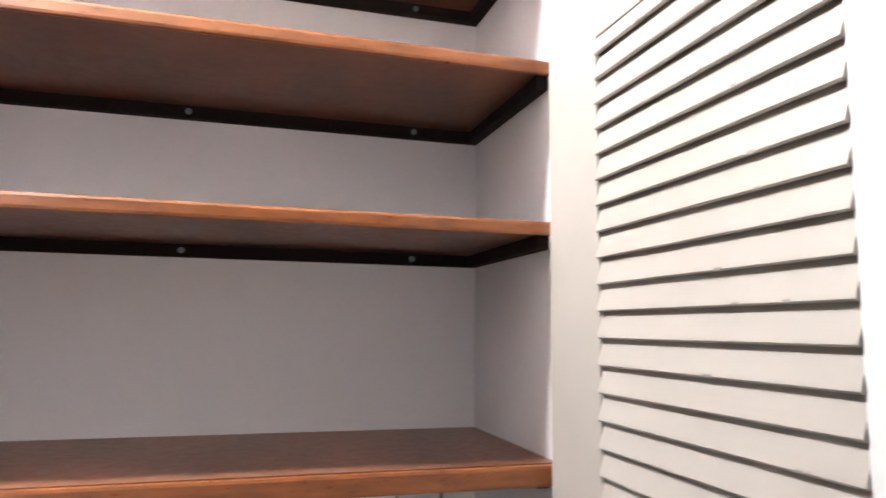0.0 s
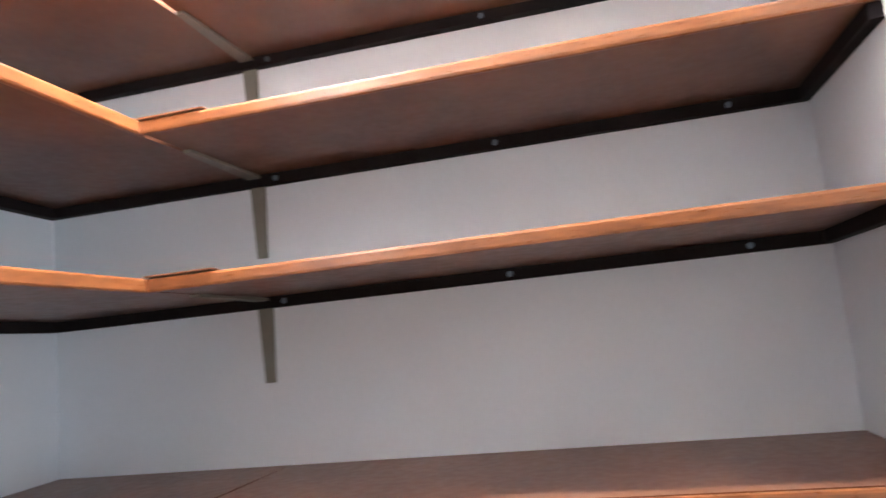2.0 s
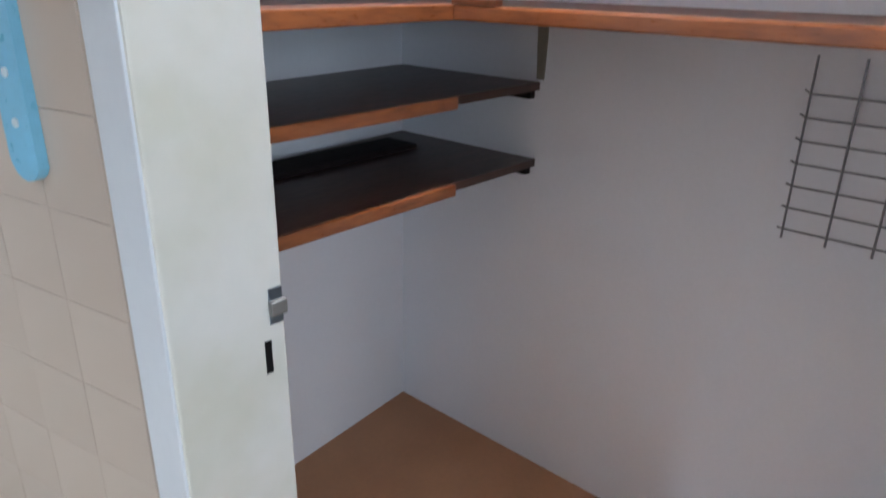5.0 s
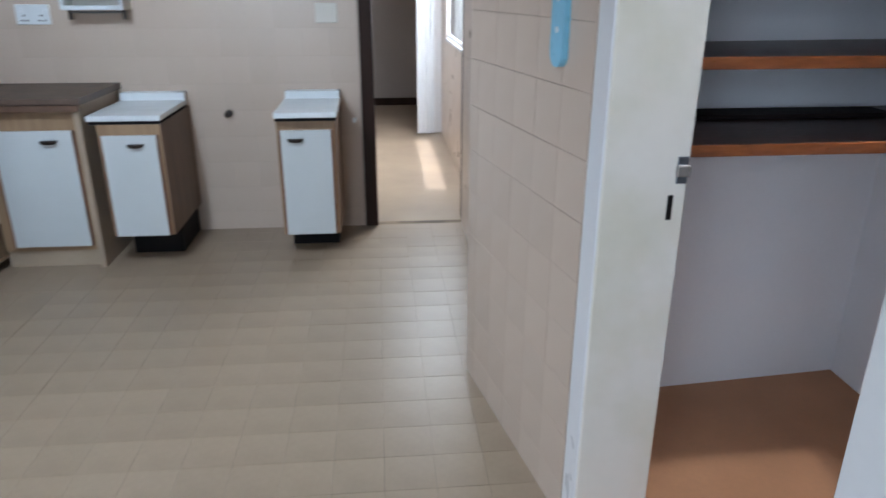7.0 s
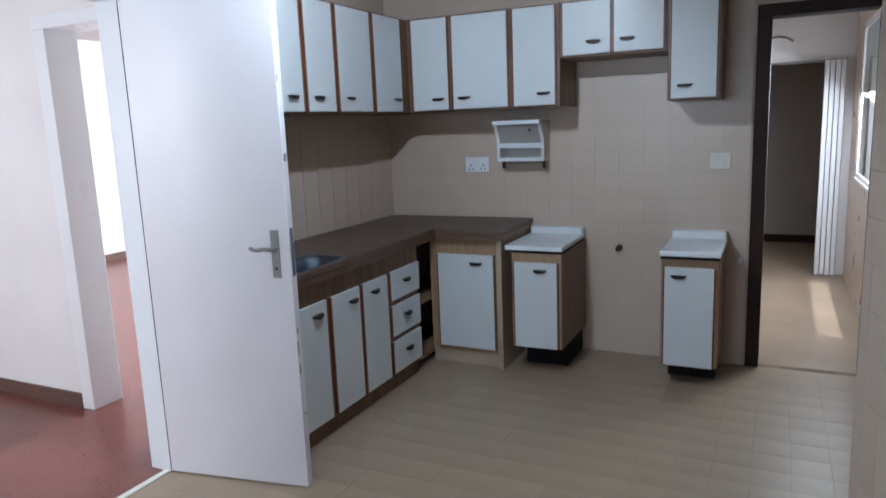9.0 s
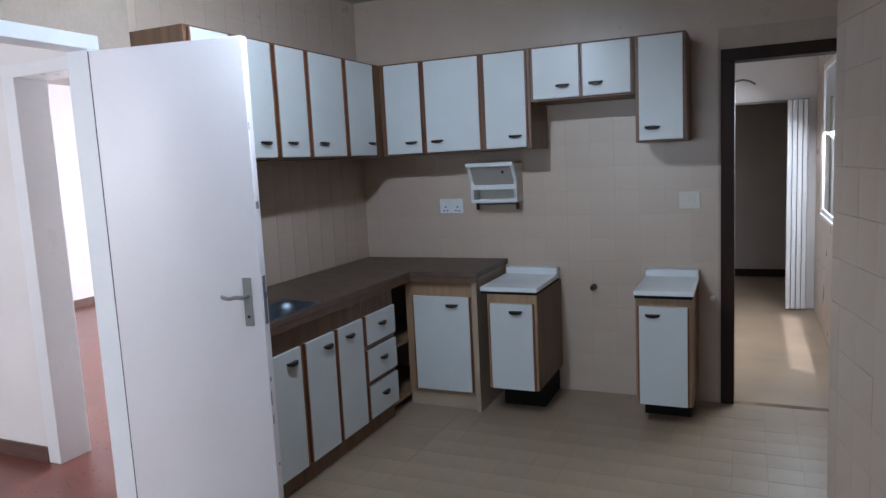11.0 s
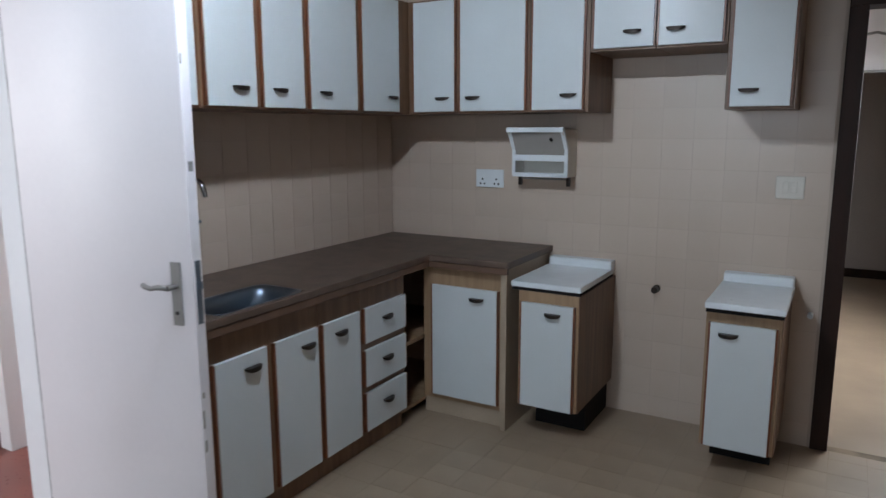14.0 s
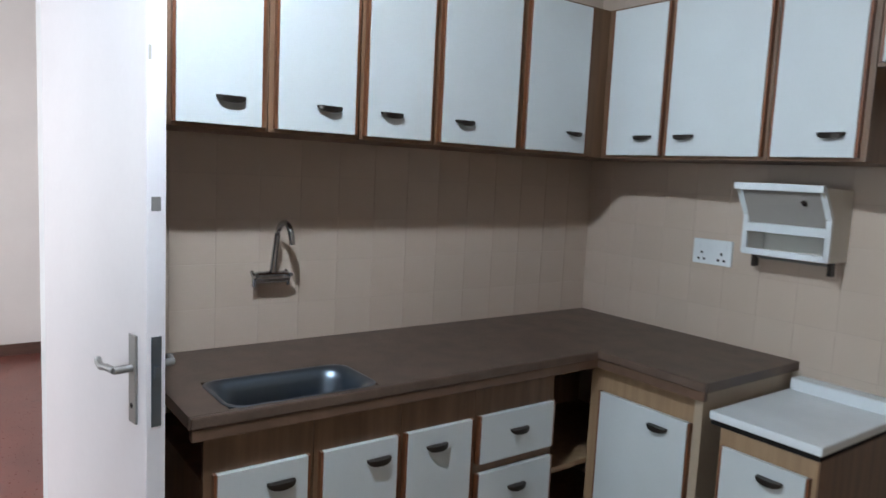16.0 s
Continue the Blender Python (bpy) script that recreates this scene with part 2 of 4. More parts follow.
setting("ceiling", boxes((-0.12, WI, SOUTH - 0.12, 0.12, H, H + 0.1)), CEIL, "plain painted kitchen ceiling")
setting("floor", boxes((0.06, W + 0.1, SOUTH, 0.06, -0.1, -0.0015)), FLOORJOINT, "dark joints of the kitchen floor tiles")
setting("trim_threshold", boxes((0.052, 0.084, K1, K0, -0.01, 0.006), bevel=0.002), CREAM, "pale worn strip between tiled and red floor")

# pantry shell
setting("wall_pantry_east", boxes((XP, XP + 0.12, -3.9, YP + 0.12, 0, H)), LILAC, "lilac white pantry wall behind the shelves")
setting("wall_splay", outline(bmesh.new(), [(SA.x, SA.y, 0), (SB.x, SB.y, 0), (SB.x + 0.147, SB.y + 0.028, 0), (W + 0.05, SB.y + 0.034, 0), (W + 0.05, SA.y, 0)], (0, 0, H)), GROUT, "splayed beige tiled wall beside the pantry doorway")


def pantry_end(x):
    """The end wall is not quite square to the long one."""
    return YP - 0.088 * (XP - x)


setting("wall_pantry_north", outline(bmesh.new(), [(WI, pantry_end(WI), 0), (XP, YP, 0), (XP, YP + 0.12, 0), (WI, YP + 0.12, 0)], (0, 0, H)), LILAC, "lilac white pantry end wall")
setting("wall_pantry_stub", boxes((3.82, XP, YS - 0.14, YS, 0, H)), LILAC, "short painted pantry wall where the shelves end")
setting("wall_pantry_south", boxes((WI, 3.82, -3.72, -3.60, 0, H)), CREAM, "painted pantry wall behind the louvred door")
setting("wall_pantry_lining", boxes((WI, WI + 0.006, J0 + 0.05, YP, 0, H)), LILAC, "lilac white pantry side of the dividing wall")
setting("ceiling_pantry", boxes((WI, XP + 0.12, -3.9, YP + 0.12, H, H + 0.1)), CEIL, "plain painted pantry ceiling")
setting("floor_pantry", boxes((W + 0.1, XP, -3.72, YP, -0.1, 0.0)), PANTRYFLOOR, "ochre brown pantry floor covering")

# passage beyond the back doorway
PY = 2.86
setting("floor_passage", boxes((1.6, PX + 0.05, 0.06, 4.7, -0.1, -0.002)), FLOOR, "pale tan floor of the passage")
setting("wall_passage_east_low", boxes((PX, PX + 0.035, 0.12, 4.7, 0, 0.95), (PX, PX + 0.035, 0.12, 0.6, 0.95, 2.2), (PX, PX + 0.035, 2.4, 4.7, 0.95, 2.2), (PX, PX + 0.035, 0.12, 4.7, 2.2, H)), TILE, "beige tiled passage wall with the window")
# Unseen wall painted dark so the window wall gets less bounced light.
setting("wall_passage_west", boxes((1.55, 1.65, 0.12, 4.7, 0, H)), DIMPAINT, "passage wall in dim paint that holds back bounced light")
setting("wall_passage_partition", boxes((1.65, 2.2, PY, PY + 0.1, 0, H), (2.2, 3.08, PY, PY + 0.1, 1.97, H), (3.08, PX, PY, PY + 0.1, 0, H)), PAINT, "white partition with an open doorway in the passage")
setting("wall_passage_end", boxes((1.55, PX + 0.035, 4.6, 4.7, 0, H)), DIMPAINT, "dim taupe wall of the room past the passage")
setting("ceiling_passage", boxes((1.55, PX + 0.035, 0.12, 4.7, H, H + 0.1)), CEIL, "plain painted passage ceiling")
setting("baseboard_passage", boxes((1.65, PX, 4.585, 4.6, 0, 0.09)), BROWNFRAME, "dark brown skirting in the far room")

# hall and the bright room past it
HY = -1.95
setting("floor_hall", boxes((-5.0, 0.055, -5.2, 3.2, -0.1, 0.0)), REDFLOOR, "polished red brown hall floor")
setting("wall_hall_north", boxes((-5.0, -0.93, HY, HY + 0.17, 0, H), (-0.93, -0.12, HY, HY + 0.17, 2.1, H)), PAINT, "white painted hall wall beside an open doorway")
setting("wall_hall_west", boxes((-3.78, -3.66, -5.2, HY, 0, H)), PAINT, "white painted hall wall")
setting("wall_hall_south", boxes((-4.28, -0.03, -5.2, -5.08, 0, H)), PAINT, "white painted hall end wall")
setting("wall_room_north", boxes((-5.0, -0.12, 3.1, 3.2, 0, H)), PAINT, "white wall of the bright room")
setting("wall_room_west", boxes((-5.1, -5.0, -2.0, 3.2, 0, H)), PAINT, "white wall of the bright room")
setting("wall_room_east", boxes((-0.24, -0.12, HY + 0.17, 3.1, 0, H)), PAINT, "white wall of the bright room")
setting("ceiling_hall", boxes((-5.1, -0.12, -5.2, 3.2, H, H + 0.1)), CEIL, "plain painted hall ceiling")
setting("baseboard_hall", boxes((-3.66, -1.0, HY - 0.015, HY, 0, 0.085), (-3.66, -3.645, -5.08, HY - 0.015, 0, 0.085)), SKIRT, "brown wooden hall skirting")
setting("baseboard_room", boxes((-5.0, -4.985, -1.85, 3.1, 0, 0.09), (-4.985, -0.24, 3.085, 3.1, 0, 0.09)), SKIRT, "brown wooden skirting of the bright room")
setting("trim_hall_frame", boxes((-1.0, -0.905, HY - 0.012, HY + 0.182, 0, 2.1), (-1.0, -0.12, HY - 0.012, HY + 0.182, 2.1, 2.17), bevel=0.004), WHITEGLOSS, "white painted frame of the doorway in the hall")


# ---- doors and frames ----
def door_frame(name, label, rows, material):
    return setting(name, boxes(*rows, bevel=0.004), material, label)


door_frame("trim_passage_frame", "dark brown painted frame of the passage doorway",
           [(DX0 - 0.075, DX0, -0.018, 0.14, 0, DH), (DX1, PX, 0.002, 0.14, 0, DH), (DX0 - 0.075, W - 0.002, -0.018, 0.14, DH, DH + 0.07)], BROWNFRAME)
door_frame("trim_pantry_frame", "chipped cream painted frame of the pantry doorway",
           [(W - 0.018, WI + 0.006, J0, J0 + 0.028, 0, 2.25), (W - 0.018, WI + 0.006, J1 - 0.028, J0 + 0.028, 2.25, 2.278)], CREAM)
door_frame("trim_pantry_architrave", "white painted edge round the pantry doorway, tinted like blue daylight",
           [(W - 0.022, W + 0.008, J0 + 0.006, J0 + 0.11, 0, 2.25), (W - 0.022, W + 0.008, J1 - 0.11, J1 - 0.006, 0, 2.25), (W - 0.022, W + 0.008, J1 - 0.11, J0 + 0.11, 2.25, 2.35), (W + 0.008, WI + 0.004, J1 - 0.028, J1 + 0.0025, 0, 2.25)], WHITEGLOSS)
door_frame("trim_hall_door_frame", "white painted frame of the kitchen door",
           [(-0.035, 0.09, K0, K0 + 0.06, 0, 2.09), (-0.035, 0.09, K1 - 0.06, K1, 0, 2.09), (-0.035, 0.09, K1 - 0.06, K0 + 0.06, 2.09, 2.15)], WHITEGLOSS)


def lock_set(parent, face, back):
    """A lever handle on a long plate on both faces, in the leaf's own measures (leaf along x, faces at y)."""
    for y, s in ((face, -1), (back, 1)):
        plate = part("handle_plate", boxes((0.616, 0.653, y, y + s * 0.006, 0.935, 1.135), bevel=0.002), DULLSTEEL, parent, "grey metal lock plate")
        bm = bmesh.new()
        rod(bm, (0.6345, y, 1.06), (0.6345, y + s * 0.045, 1.06), 0.009)
        tube(bm, [(0.6345, y + s * 0.043, 1.06), (0.605, y + s * 0.05, 1.063), (0.578, y + s * 0.05, 1.057), (0.553, y + s * 0.047, 1.061), (0.543, y + s * 0.045, 1.066)], 0.008)
        part("lever", bm, DULLSTEEL, plate, smooth=True)
        bm = bmesh.new()
        rod(bm, (0.6345, y + s * 0.005, 0.975), (0.6345, y + s * 0.0075, 0.975), 0.006)
        part("keyhole", bm, BLACK, plate)


def kitchen_door():
    root = thing("kitchen_door", (0, 0, 0), "white painted flush door standing open into the kitchen", "door")
    part("leaf", boxes((0, 0.698, 0, 0.042, 0.008, 2.08), bevel=0.003), DOORPAINT, root)
    lock_set(root, 0.0, 0.042)
    # Near-black strip painted in for the shade between leaf and jamb.
    part("gap_shade", boxes((-0.006, -0.001, 0.003, 0.04, 0.008, 2.08)), CLEAT, root, "dark strip in place of the shaded gap at the hinge edge")
    part("lock_faceplate", boxes((0.698, 0.7005, 0.010, 0.032, 0.94, 1.14), bevel=0.001), STEEL, root, "worn steel lock plate in the door edge")
    part("latch_bolt", boxes((0.7005, 0.709, 0.014, 0.028, 1.05, 1.075), bevel=0.002), STEEL, root)
    part("old_lock_hole", boxes((0.698, 0.6992, 0.010, 0.030, 1.41, 1.44)), DULLSTEEL, root)
    for z0, z1, a, b in ((0.52, 0.56, 0.004, 0.016), (0.60, 0.66, 0.002, 0.012), (0.70, 0.72, 0.006, 0.018), (0.33, 0.345, 0.022, 0.034), (1.72, 1.75, 0.003, 0.010)):
        part("paint_chip", boxes((0.698, 0.6987, a, b, z0, z1), bevel=0.0003), CHIP, root, "bare spot where the paint has chipped")
    for z in (0.25, 1.75):
        bm = bmesh.new()
        rod(bm, (-0.002, 0.044, z), (-0.002, 0.044, z + 0.09), 0.007)
        part("hinge", bm, DULLSTEEL, root)
    root.matrix_world = pose(0.096, -2.337, 0, 0, 0, 9.3)


kitchen_door()


def pantry_door():
    """Louvred leaf: along x from the hinge, its face to +y."""
    root = thing("louvred_pantry_door", (0, 0, 0), "white louvred pantry door standing open into the pantry", "door")
    y0, y1 = -3.585, -3.547
    x0, x1 = 3.182, 3.815
    s0, s1, top = 3.268, 3.666, 2.05
    part("hinge_stile", boxes((x0, s0, y0, y1, 0.01, 2.24), bevel=0.001), WHITEGLOSS, root, "wide white door stile, tinted like blue daylight")
    part("latch_stile", boxes((s1, x1, y0, y1, 0.01, 2.24), bevel=0.003), LOUVRE, root)
    part("top_rail", boxes((s0, s1, y0, y1, top, 2.24), bevel=0.003), LOUVRE, root)
    part("bottom_rail", boxes((s0, s1, y0, y1, 0.01, 0.16), bevel=0.003), LOUVRE, root)
    first = None
    chips = random.Random(11)
    z = 0.1797
    while z < top - 0.02:
        bm = bmesh.new()
        outline(bm, [(s0, y1 - 0.003, z + 0.001), (s0, y1 + 0.002, z), (s0, y1 + 0.004, z + 0.002), (s0, y1 + 0.003, z + 0.006), (s0, y1 - 0.009, z + 0.045), (s0, y1 - 0.016, z + 0.043)], (s1 - s0, 0, 0))
        if first is None:
            ob = first = part("slat", bm, LOUVRE, root)
            me = first.data
        else:
            bm.free()
            ob = new("slat", me)
            ob.parent = root
            ob.location = (0, 0, z - 0.1797)
        for k in range(chips.choice((0, 1, 1, 2, 3))):
            x, w = chips.uniform(3.3, 3.56), chips.uniform(0.004, 0.013)
            chip = part("paint_chip", boxes((x, x + w, y1 + 0.003, y1 + 0.0043, 0.1797 + chips.uniform(0, 0.002), 0.1797 + chips.uniform(0.003, 0.0045)), bevel=0.0004), CHIP)
            chip.parent = ob
        z += 0.0348


pantry_door()

# strike plate and keyhole on the pantry frame
strike = thing("strike_plate", (3.165, J0, 1.03), "worn steel strike plate on the cream frame", "strike plate")
part("plate", boxes((3.164, 3.188, J0 - 0.003, J0, 0.998, 1.058), bevel=0.001), STEEL, strike)
part("catch_roller", boxes((3.16, 3.19, J0 - 0.014, J0 - 0.003, 1.015, 1.041), bevel=0.004), DULLSTEEL, strike)
slot = thing("lock_slot", (3.157, J0, 0.945), "dark oblong lock slot cut in the cream frame", "lock slot")
part("slot", boxes((3.151, 3.163, J0 - 0.0015, J0, 0.915, 0.972)), BLACK, slot)


def coat_hook(z, points, r):
    x, y = WI + 0.006, J0 + 0.012
    root = thing("coat_hook", (x, y, z), "small chrome coat hook screwed to the pantry frame", "coat hook", "hooks on the pantry frame")
    bm = bmesh.new()
    tube(bm, [(x + a, y + b, z + c) for a, b, c in points], r)
    part("bar", bm, CHROME, root, smooth=True)
    part("base_plate", boxes((x, x + 0.003, y - 0.009, y + 0.010, z - 0.02, z + 0.02), bevel=0.001), CHROME, root)


coat_hook(1.625, [(0.0, 0, 0), (0.014, 0.002, 0.012), (0.034, 0.004, 0.038), (0.056, 0.006, 0.066)], 0.007)
coat_hook(1.512, [(0.0, 0, 0.002), (0.010, 0, -0.005), (0.022, 0.001, -0.004), (0.032, 0.002, 0.006), (0.040, 0.003, 0.030)], 0.0062)


# ---- kitchen cabinets ----
def cup_handle(parent, x, y, z, facing, width=0.082):
    """A dark pull: a thin half-moon ledge standing out, with a lip turned down. facing: 'x' or 'y' (towards +x or -y)."""
    bm = bmesh.new()

    def at(u, o, v):
        return (x + o, y + u, z + v) if facing == "x" else (x + u, y - o, z + v)
    top, rim, low, back = [], [], [], []
    for k in range(11):
        a = math.pi * k / 10
        u, o = -math.cos(a) * width / 2, 0.006 + math.sin(a) ** 0.6 * 0.019
        back.append(bm.verts.new(at(u, 0.0, 0.004)))
        top.append(bm.verts.new(at(u, o * 0.92, 0.004)))
        rim.append(bm.verts.new(at(u * 1.01, o, 0.001)))
        low.append(bm.verts.new(at(u * 0.98, o * 0.95, -0.012 * math.sin(a) - 0.003)))
    for p, q in ((back, top), (top, rim), (rim, low)):
        for k in range(10):
            bm.faces.new((p[k], p[k + 1], q[k + 1], q[k]))
    return part("handle", bm, BRONZE, parent, "dark bronze half-moon pull", smooth=True)


def front(parent, facing, plane, a, b, z0, z1, hx, hz, name="door"):
    """A white laminate front with dark wooden edges. plane: its outer face; a..b its span; hx the handle's place."""
    t = 0.018
    if facing == "x":
        d = part(name, boxes((plane - t, plane, a, b, z0, z1), bevel=0.0015), LAMINATE, parent, "white laminate front")
        for q0, q1 in ((a - 0.009, a - 0.0005), (b + 0.0005, b + 0.009)):
            part("edge_strip", boxes((plane - t - 0.001, plane - 0.003, q0, q1, z0, z1)), EDGE, d, "red brown wooden edging")
        cup_handle(d, plane, hx, hz, "x")
    else:
        d = part(name, boxes((a, b, plane, plane + t, z0, z1), bevel=0.0015), LAMINATE, parent, "white laminate front")
        for q0, q1 in ((a - 0.009, a - 0.0005), (b + 0.0005, b + 0.009)):
            part("edge_strip", boxes((q0, q1, plane + 0.003, plane + t + 0.001, z0, z1)), EDGE, d, "red brown wooden edging")
        cup_handle(d, hx, plane, hz, "y")
    return d


UZ0, UZ1, UD = 1.622, 2.185, 0.39
WALLUNIT = "wall cabinet with white laminate front and brown wood carcass"


def wall_unit_west(y0, y1, doors, label=WALLUNIT):
    root = thing("wall_cabinet", (0, (y0 + y1) / 2, UZ0), label, "wall cabinet", "wall cabinets")
    part("body", boxes((0.0, UD - 0.020, y0 + 0.001, y1 - 0.001, UZ0 - 0.012, UZ1 + 0.012), bevel=0.002), WOOD, root)
    for a, b, h in doors:
        front(root, "x", UD, a, b, UZ0, UZ1, h, UZ0 + 0.075)


def wall_unit_north(x0, x1, doors, z0=UZ0, label=WALLUNIT):
    root = thing("wall_cabinet", ((x0 + x1) / 2, 0, z0), label, "wall cabinet", "wall cabinets")
    part("body", boxes((x0 + 0.001, x1 - 0.001, -UD + 0.020, 0.0, z0 - 0.012, UZ1 + 0.012), bevel=0.002), WOOD, root)
    for a, b, h in doors:
        front(root, "y", -UD, a, b, z0, UZ1, h, z0 + 0.07)


wall_unit_west(-2.085, -1.799, [(-2.06, -1.824, -1.915)])
wall_unit_west(-1.799, -1.5, [(-1.774, -1.523, -1.615)])
wall_unit_west(-1.5, -1.213, [(-1.478, -1.236, -1.395)])
wall_unit_west(-1.213, -0.829, [(-1.19, -0.855, -1.10)])
wall_unit_west(-0.829, -0.001, [(-0.803, -0.49, -0.56)], "corner wall cabinet with white laminate front and brown carcass")
wall_unit_north(UD - 0.019, 0.682, [(0.416, 0.663, 0.595)])
wall_unit_north(0.682, 1.081, [(0.70, 1.06, 0.775)])
wall_unit_north(1.081, 1.385, [(1.102, 1.357, 1.29)])
wall_unit_north(1.385, 1.69, [(1.407, 1.678, 1.585)], 1.895, "short wall cabinet with white laminate front over the fridge gap")
wall_unit_north(1.69, 1.99, [(1.702, 1.968, 1.775)], 1.895, "short wall cabinet with white laminate front over the fridge gap")
wall_unit_north(1.99, 2.263, [(2.013, 2.245, 2.085)], UZ0, "narrow tall wall cabinet with brown side beside the doorway")

BX, BY = 0.605, -0.566
BASE = "base cabinet with white laminate front under the brown worktop"


def base_west(y0, y1, fronts, label=BASE):
    root = thing("base_cabinet", (0.3, (y0 + y1) / 2, 0), label, "base cabinet", "base cabinets")
    low = 0.69 if y0 < -1.7 else 0.852
    part("body", boxes((0.02, BX - 0.020, y0 + 0.001, y1 - 0.001, 0.09, low), bevel=0.002), WOOD, root)
    if low < 0.8:
        part("top_rail", boxes((BX - 0.04, BX - 0.020, y0 + 0.001, y1 - 0.001, low, 0.852)), WOOD, root)
    part("plinth", boxes((0.04, BX - 0.045, y0 + 0.001, y1 - 0.001, 0.0, 0.09)), WOOD, root)
    for name, a, b, z0, z1, h, hz in fronts:
        front(root, "x", BX, a, b, z0, z1, h, hz, name)


base_west(-2.04, -1.729, [("door", -2.008, -1.753, 0.108, 0.712, -1.835, 0.655)])
base_west(-1.729, -1.435, [("door", -1.704, -1.455, 0.108, 0.712, -1.525, 0.655)])
base_west(-1.435, -1.142, [("door", -1.416, -1.164, 0.108, 0.712, -1.31, 0.655)])
base_west(-1.142, -0.77, [("drawer", -1.121, -0.785, 0.547, 0.714, -0.955, 0.645), ("drawer", -1.121, -0.785, 0.334, 0.512, -0.955, 0.44), ("drawer", -1.121, -0.785, 0.112, 0.301, -0.955, 0.225)],
          "base cabinet with three white laminate drawers")

corner = thing("corner_shelf_unit", (0.35, -0.4, 0), "open corner shelf unit of tan wood under the worktop", "shelf unit")
part("back", boxes((0.02, 0.035, -0.768, -0.02, 0.0, 0.852)), PALEWOOD, corner)
part("floor_board", boxes((0.035, 0.56, -0.768, -0.02, 0.06, 0.078)), PALEWOOD, corner)
part("shelf", boxes((0.035, 0.56, -0.768, -0.02, 0.415, 0.433)), PALEWOOD, corner)

PALEPLINTH = mat("pale_plinth", (0.42, 0.33, 0.24), 0.6, scale=5)
north = thing("base_cabinet", (0.86, -0.3, 0), "base cabinet with one white laminate door beside the corner", "base cabinet", "base cabinets")
part("body", boxes((0.565, 1.035, BY + 0.020, -0.02, 0.09, 0.852), bevel=0.002), PALEWOOD, north)
part("plinth", boxes((0.565, 1.035, BY + 0.035, -0.04, 0.0, 0.09)), PALEPLINTH, north, "pale tiled plinth")
part("end_panel", boxes((1.035, 1.066, BY - 0.012, -0.02, 0.0, 0.852), bevel=0.002), PALEPLINTH, north, "pale tan end panel")
front(north, "y", BY, 0.629, 1.006, 0.12, 0.725, 0.895, 0.675)


def worktop():
    root = thing("worktop", (0.35, -1.0, 0.83), "brown laminate worktop in an L shape with a sink cut out", "worktop")
    z0, z1 = 0.852, 0.886
    f, g = 0.636, -0.600
    sx0, sx1, sy0, sy1 = 0.36, 0.605, -1.98, -1.53
    xs, ys = [0.0, sx0, sx1, f - 0.02, 1.08], [-2.086, sy0, sy1, g + 0.02, 0.0]
    bm = bmesh.new()
    grid = {(i, j): bm.verts.new((x, y, z1)) for i, x in enumerate(xs) for j, y in enumerate(ys)}
    for i in range(4):
        for j in range(4):
            if (i, j) != (1, 1) and (i < 3 or j == 3):
                bm.faces.new((grid[i, j], grid[i + 1, j], grid[i + 1, j + 1], grid[i, j + 1]))
    for v in [v for v in bm.verts if not v.link_faces]:
        bm.verts.remove(v)
    low = bmesh.ops.extrude_face_region(bm, geom=list(bm.faces))["geom"]
    bmesh.ops.translate(bm, vec=(0, 0, z0 - z1), verts=[v for v in low if isinstance(v, bmesh.types.BMVert)])
    part("top", bm, COUNTER, root)
    part("front_edge", boxes((f - 0.02, f, -2.086, g, z0 + 0.004, z1 + 0.001), (f - 0.02, 1.08, g, g + 0.02, z0 + 0.004, z1 + 0.001), bevel=0.006), COUNTER, root, "rounded brown laminate edge")
    part("front_rail", boxes((f - 0.03, f - 0.006, -2.082, g + 0.006, z0 - 0.03, z0 + 0.003), (f - 0.03, 1.075, g + 0.007, g + 0.03, z0 - 0.03, z0 + 0.003), bevel=0.003), COUNTEREDGE, root, "brown wooden rail under the worktop edge")
    return sx0, sx1, sy0, sy1, z1


SX0, SX1, SY0, SY1, CZ = worktop()


def sink():
    root = thing("sink", ((SX0 + SX1) / 2, (SY0 + SY1) / 2, CZ), "stainless steel sink bowl set into the brown worktop", "sink")
    bm = bmesh.new()

    def ring(inset, z, r):
        pts = []
        x0, x1, y0, y1 = SX0 + inset, SX1 - inset, SY0 + inset, SY1 - inset
        for cx, cy, a0 in ((x1 - r, y1 - r, 0), (x0 + r, y1 - r, 90), (x0 + r, y0 + r, 180), (x1 - r, y0 + r, 270)):
            for k in range(12):
                a = radians(a0 + 90 * k / 11)
                pts.append(bm.verts.new((cx + r * math.cos(a), cy + r * math.sin(a), z)))
        return pts
    rings = [ring(-0.006, CZ + 0.0005, 0.05), ring(-0.005, CZ + 0.002, 0.05), ring(0.002, CZ + 0.0015, 0.055), ring(0.012, CZ - 0.004, 0.06), ring(0.02, CZ - 0.014, 0.065), ring(0.026, CZ - 0.035, 0.07), ring(0.034, CZ - 0.09, 0.075), ring(0.042, CZ - 0.13, 0.08), ring(0.055, CZ - 0.152, 0.08), ring(0.075, CZ - 0.163, 0.07), ring(0.1, CZ - 0.166, 0.05)]
    for a, b in zip(rings, rings[1:]):
        for k in range(48):
            bm.faces.new((a[k], a[(k + 1) % 48], b[(k + 1) % 48], b[k]))
    bm.faces.new(rings[-1])
    soft_shade(part("bowl", bm, STEEL, root).data, 80)
    bm = bmesh.new()
    rod(bm, (0.49, -1.76, CZ - 0.165), (0.49, -1.76, CZ - 0.160), 0.035)
    part("drain", bm, DULLSTEEL, root)


sink()


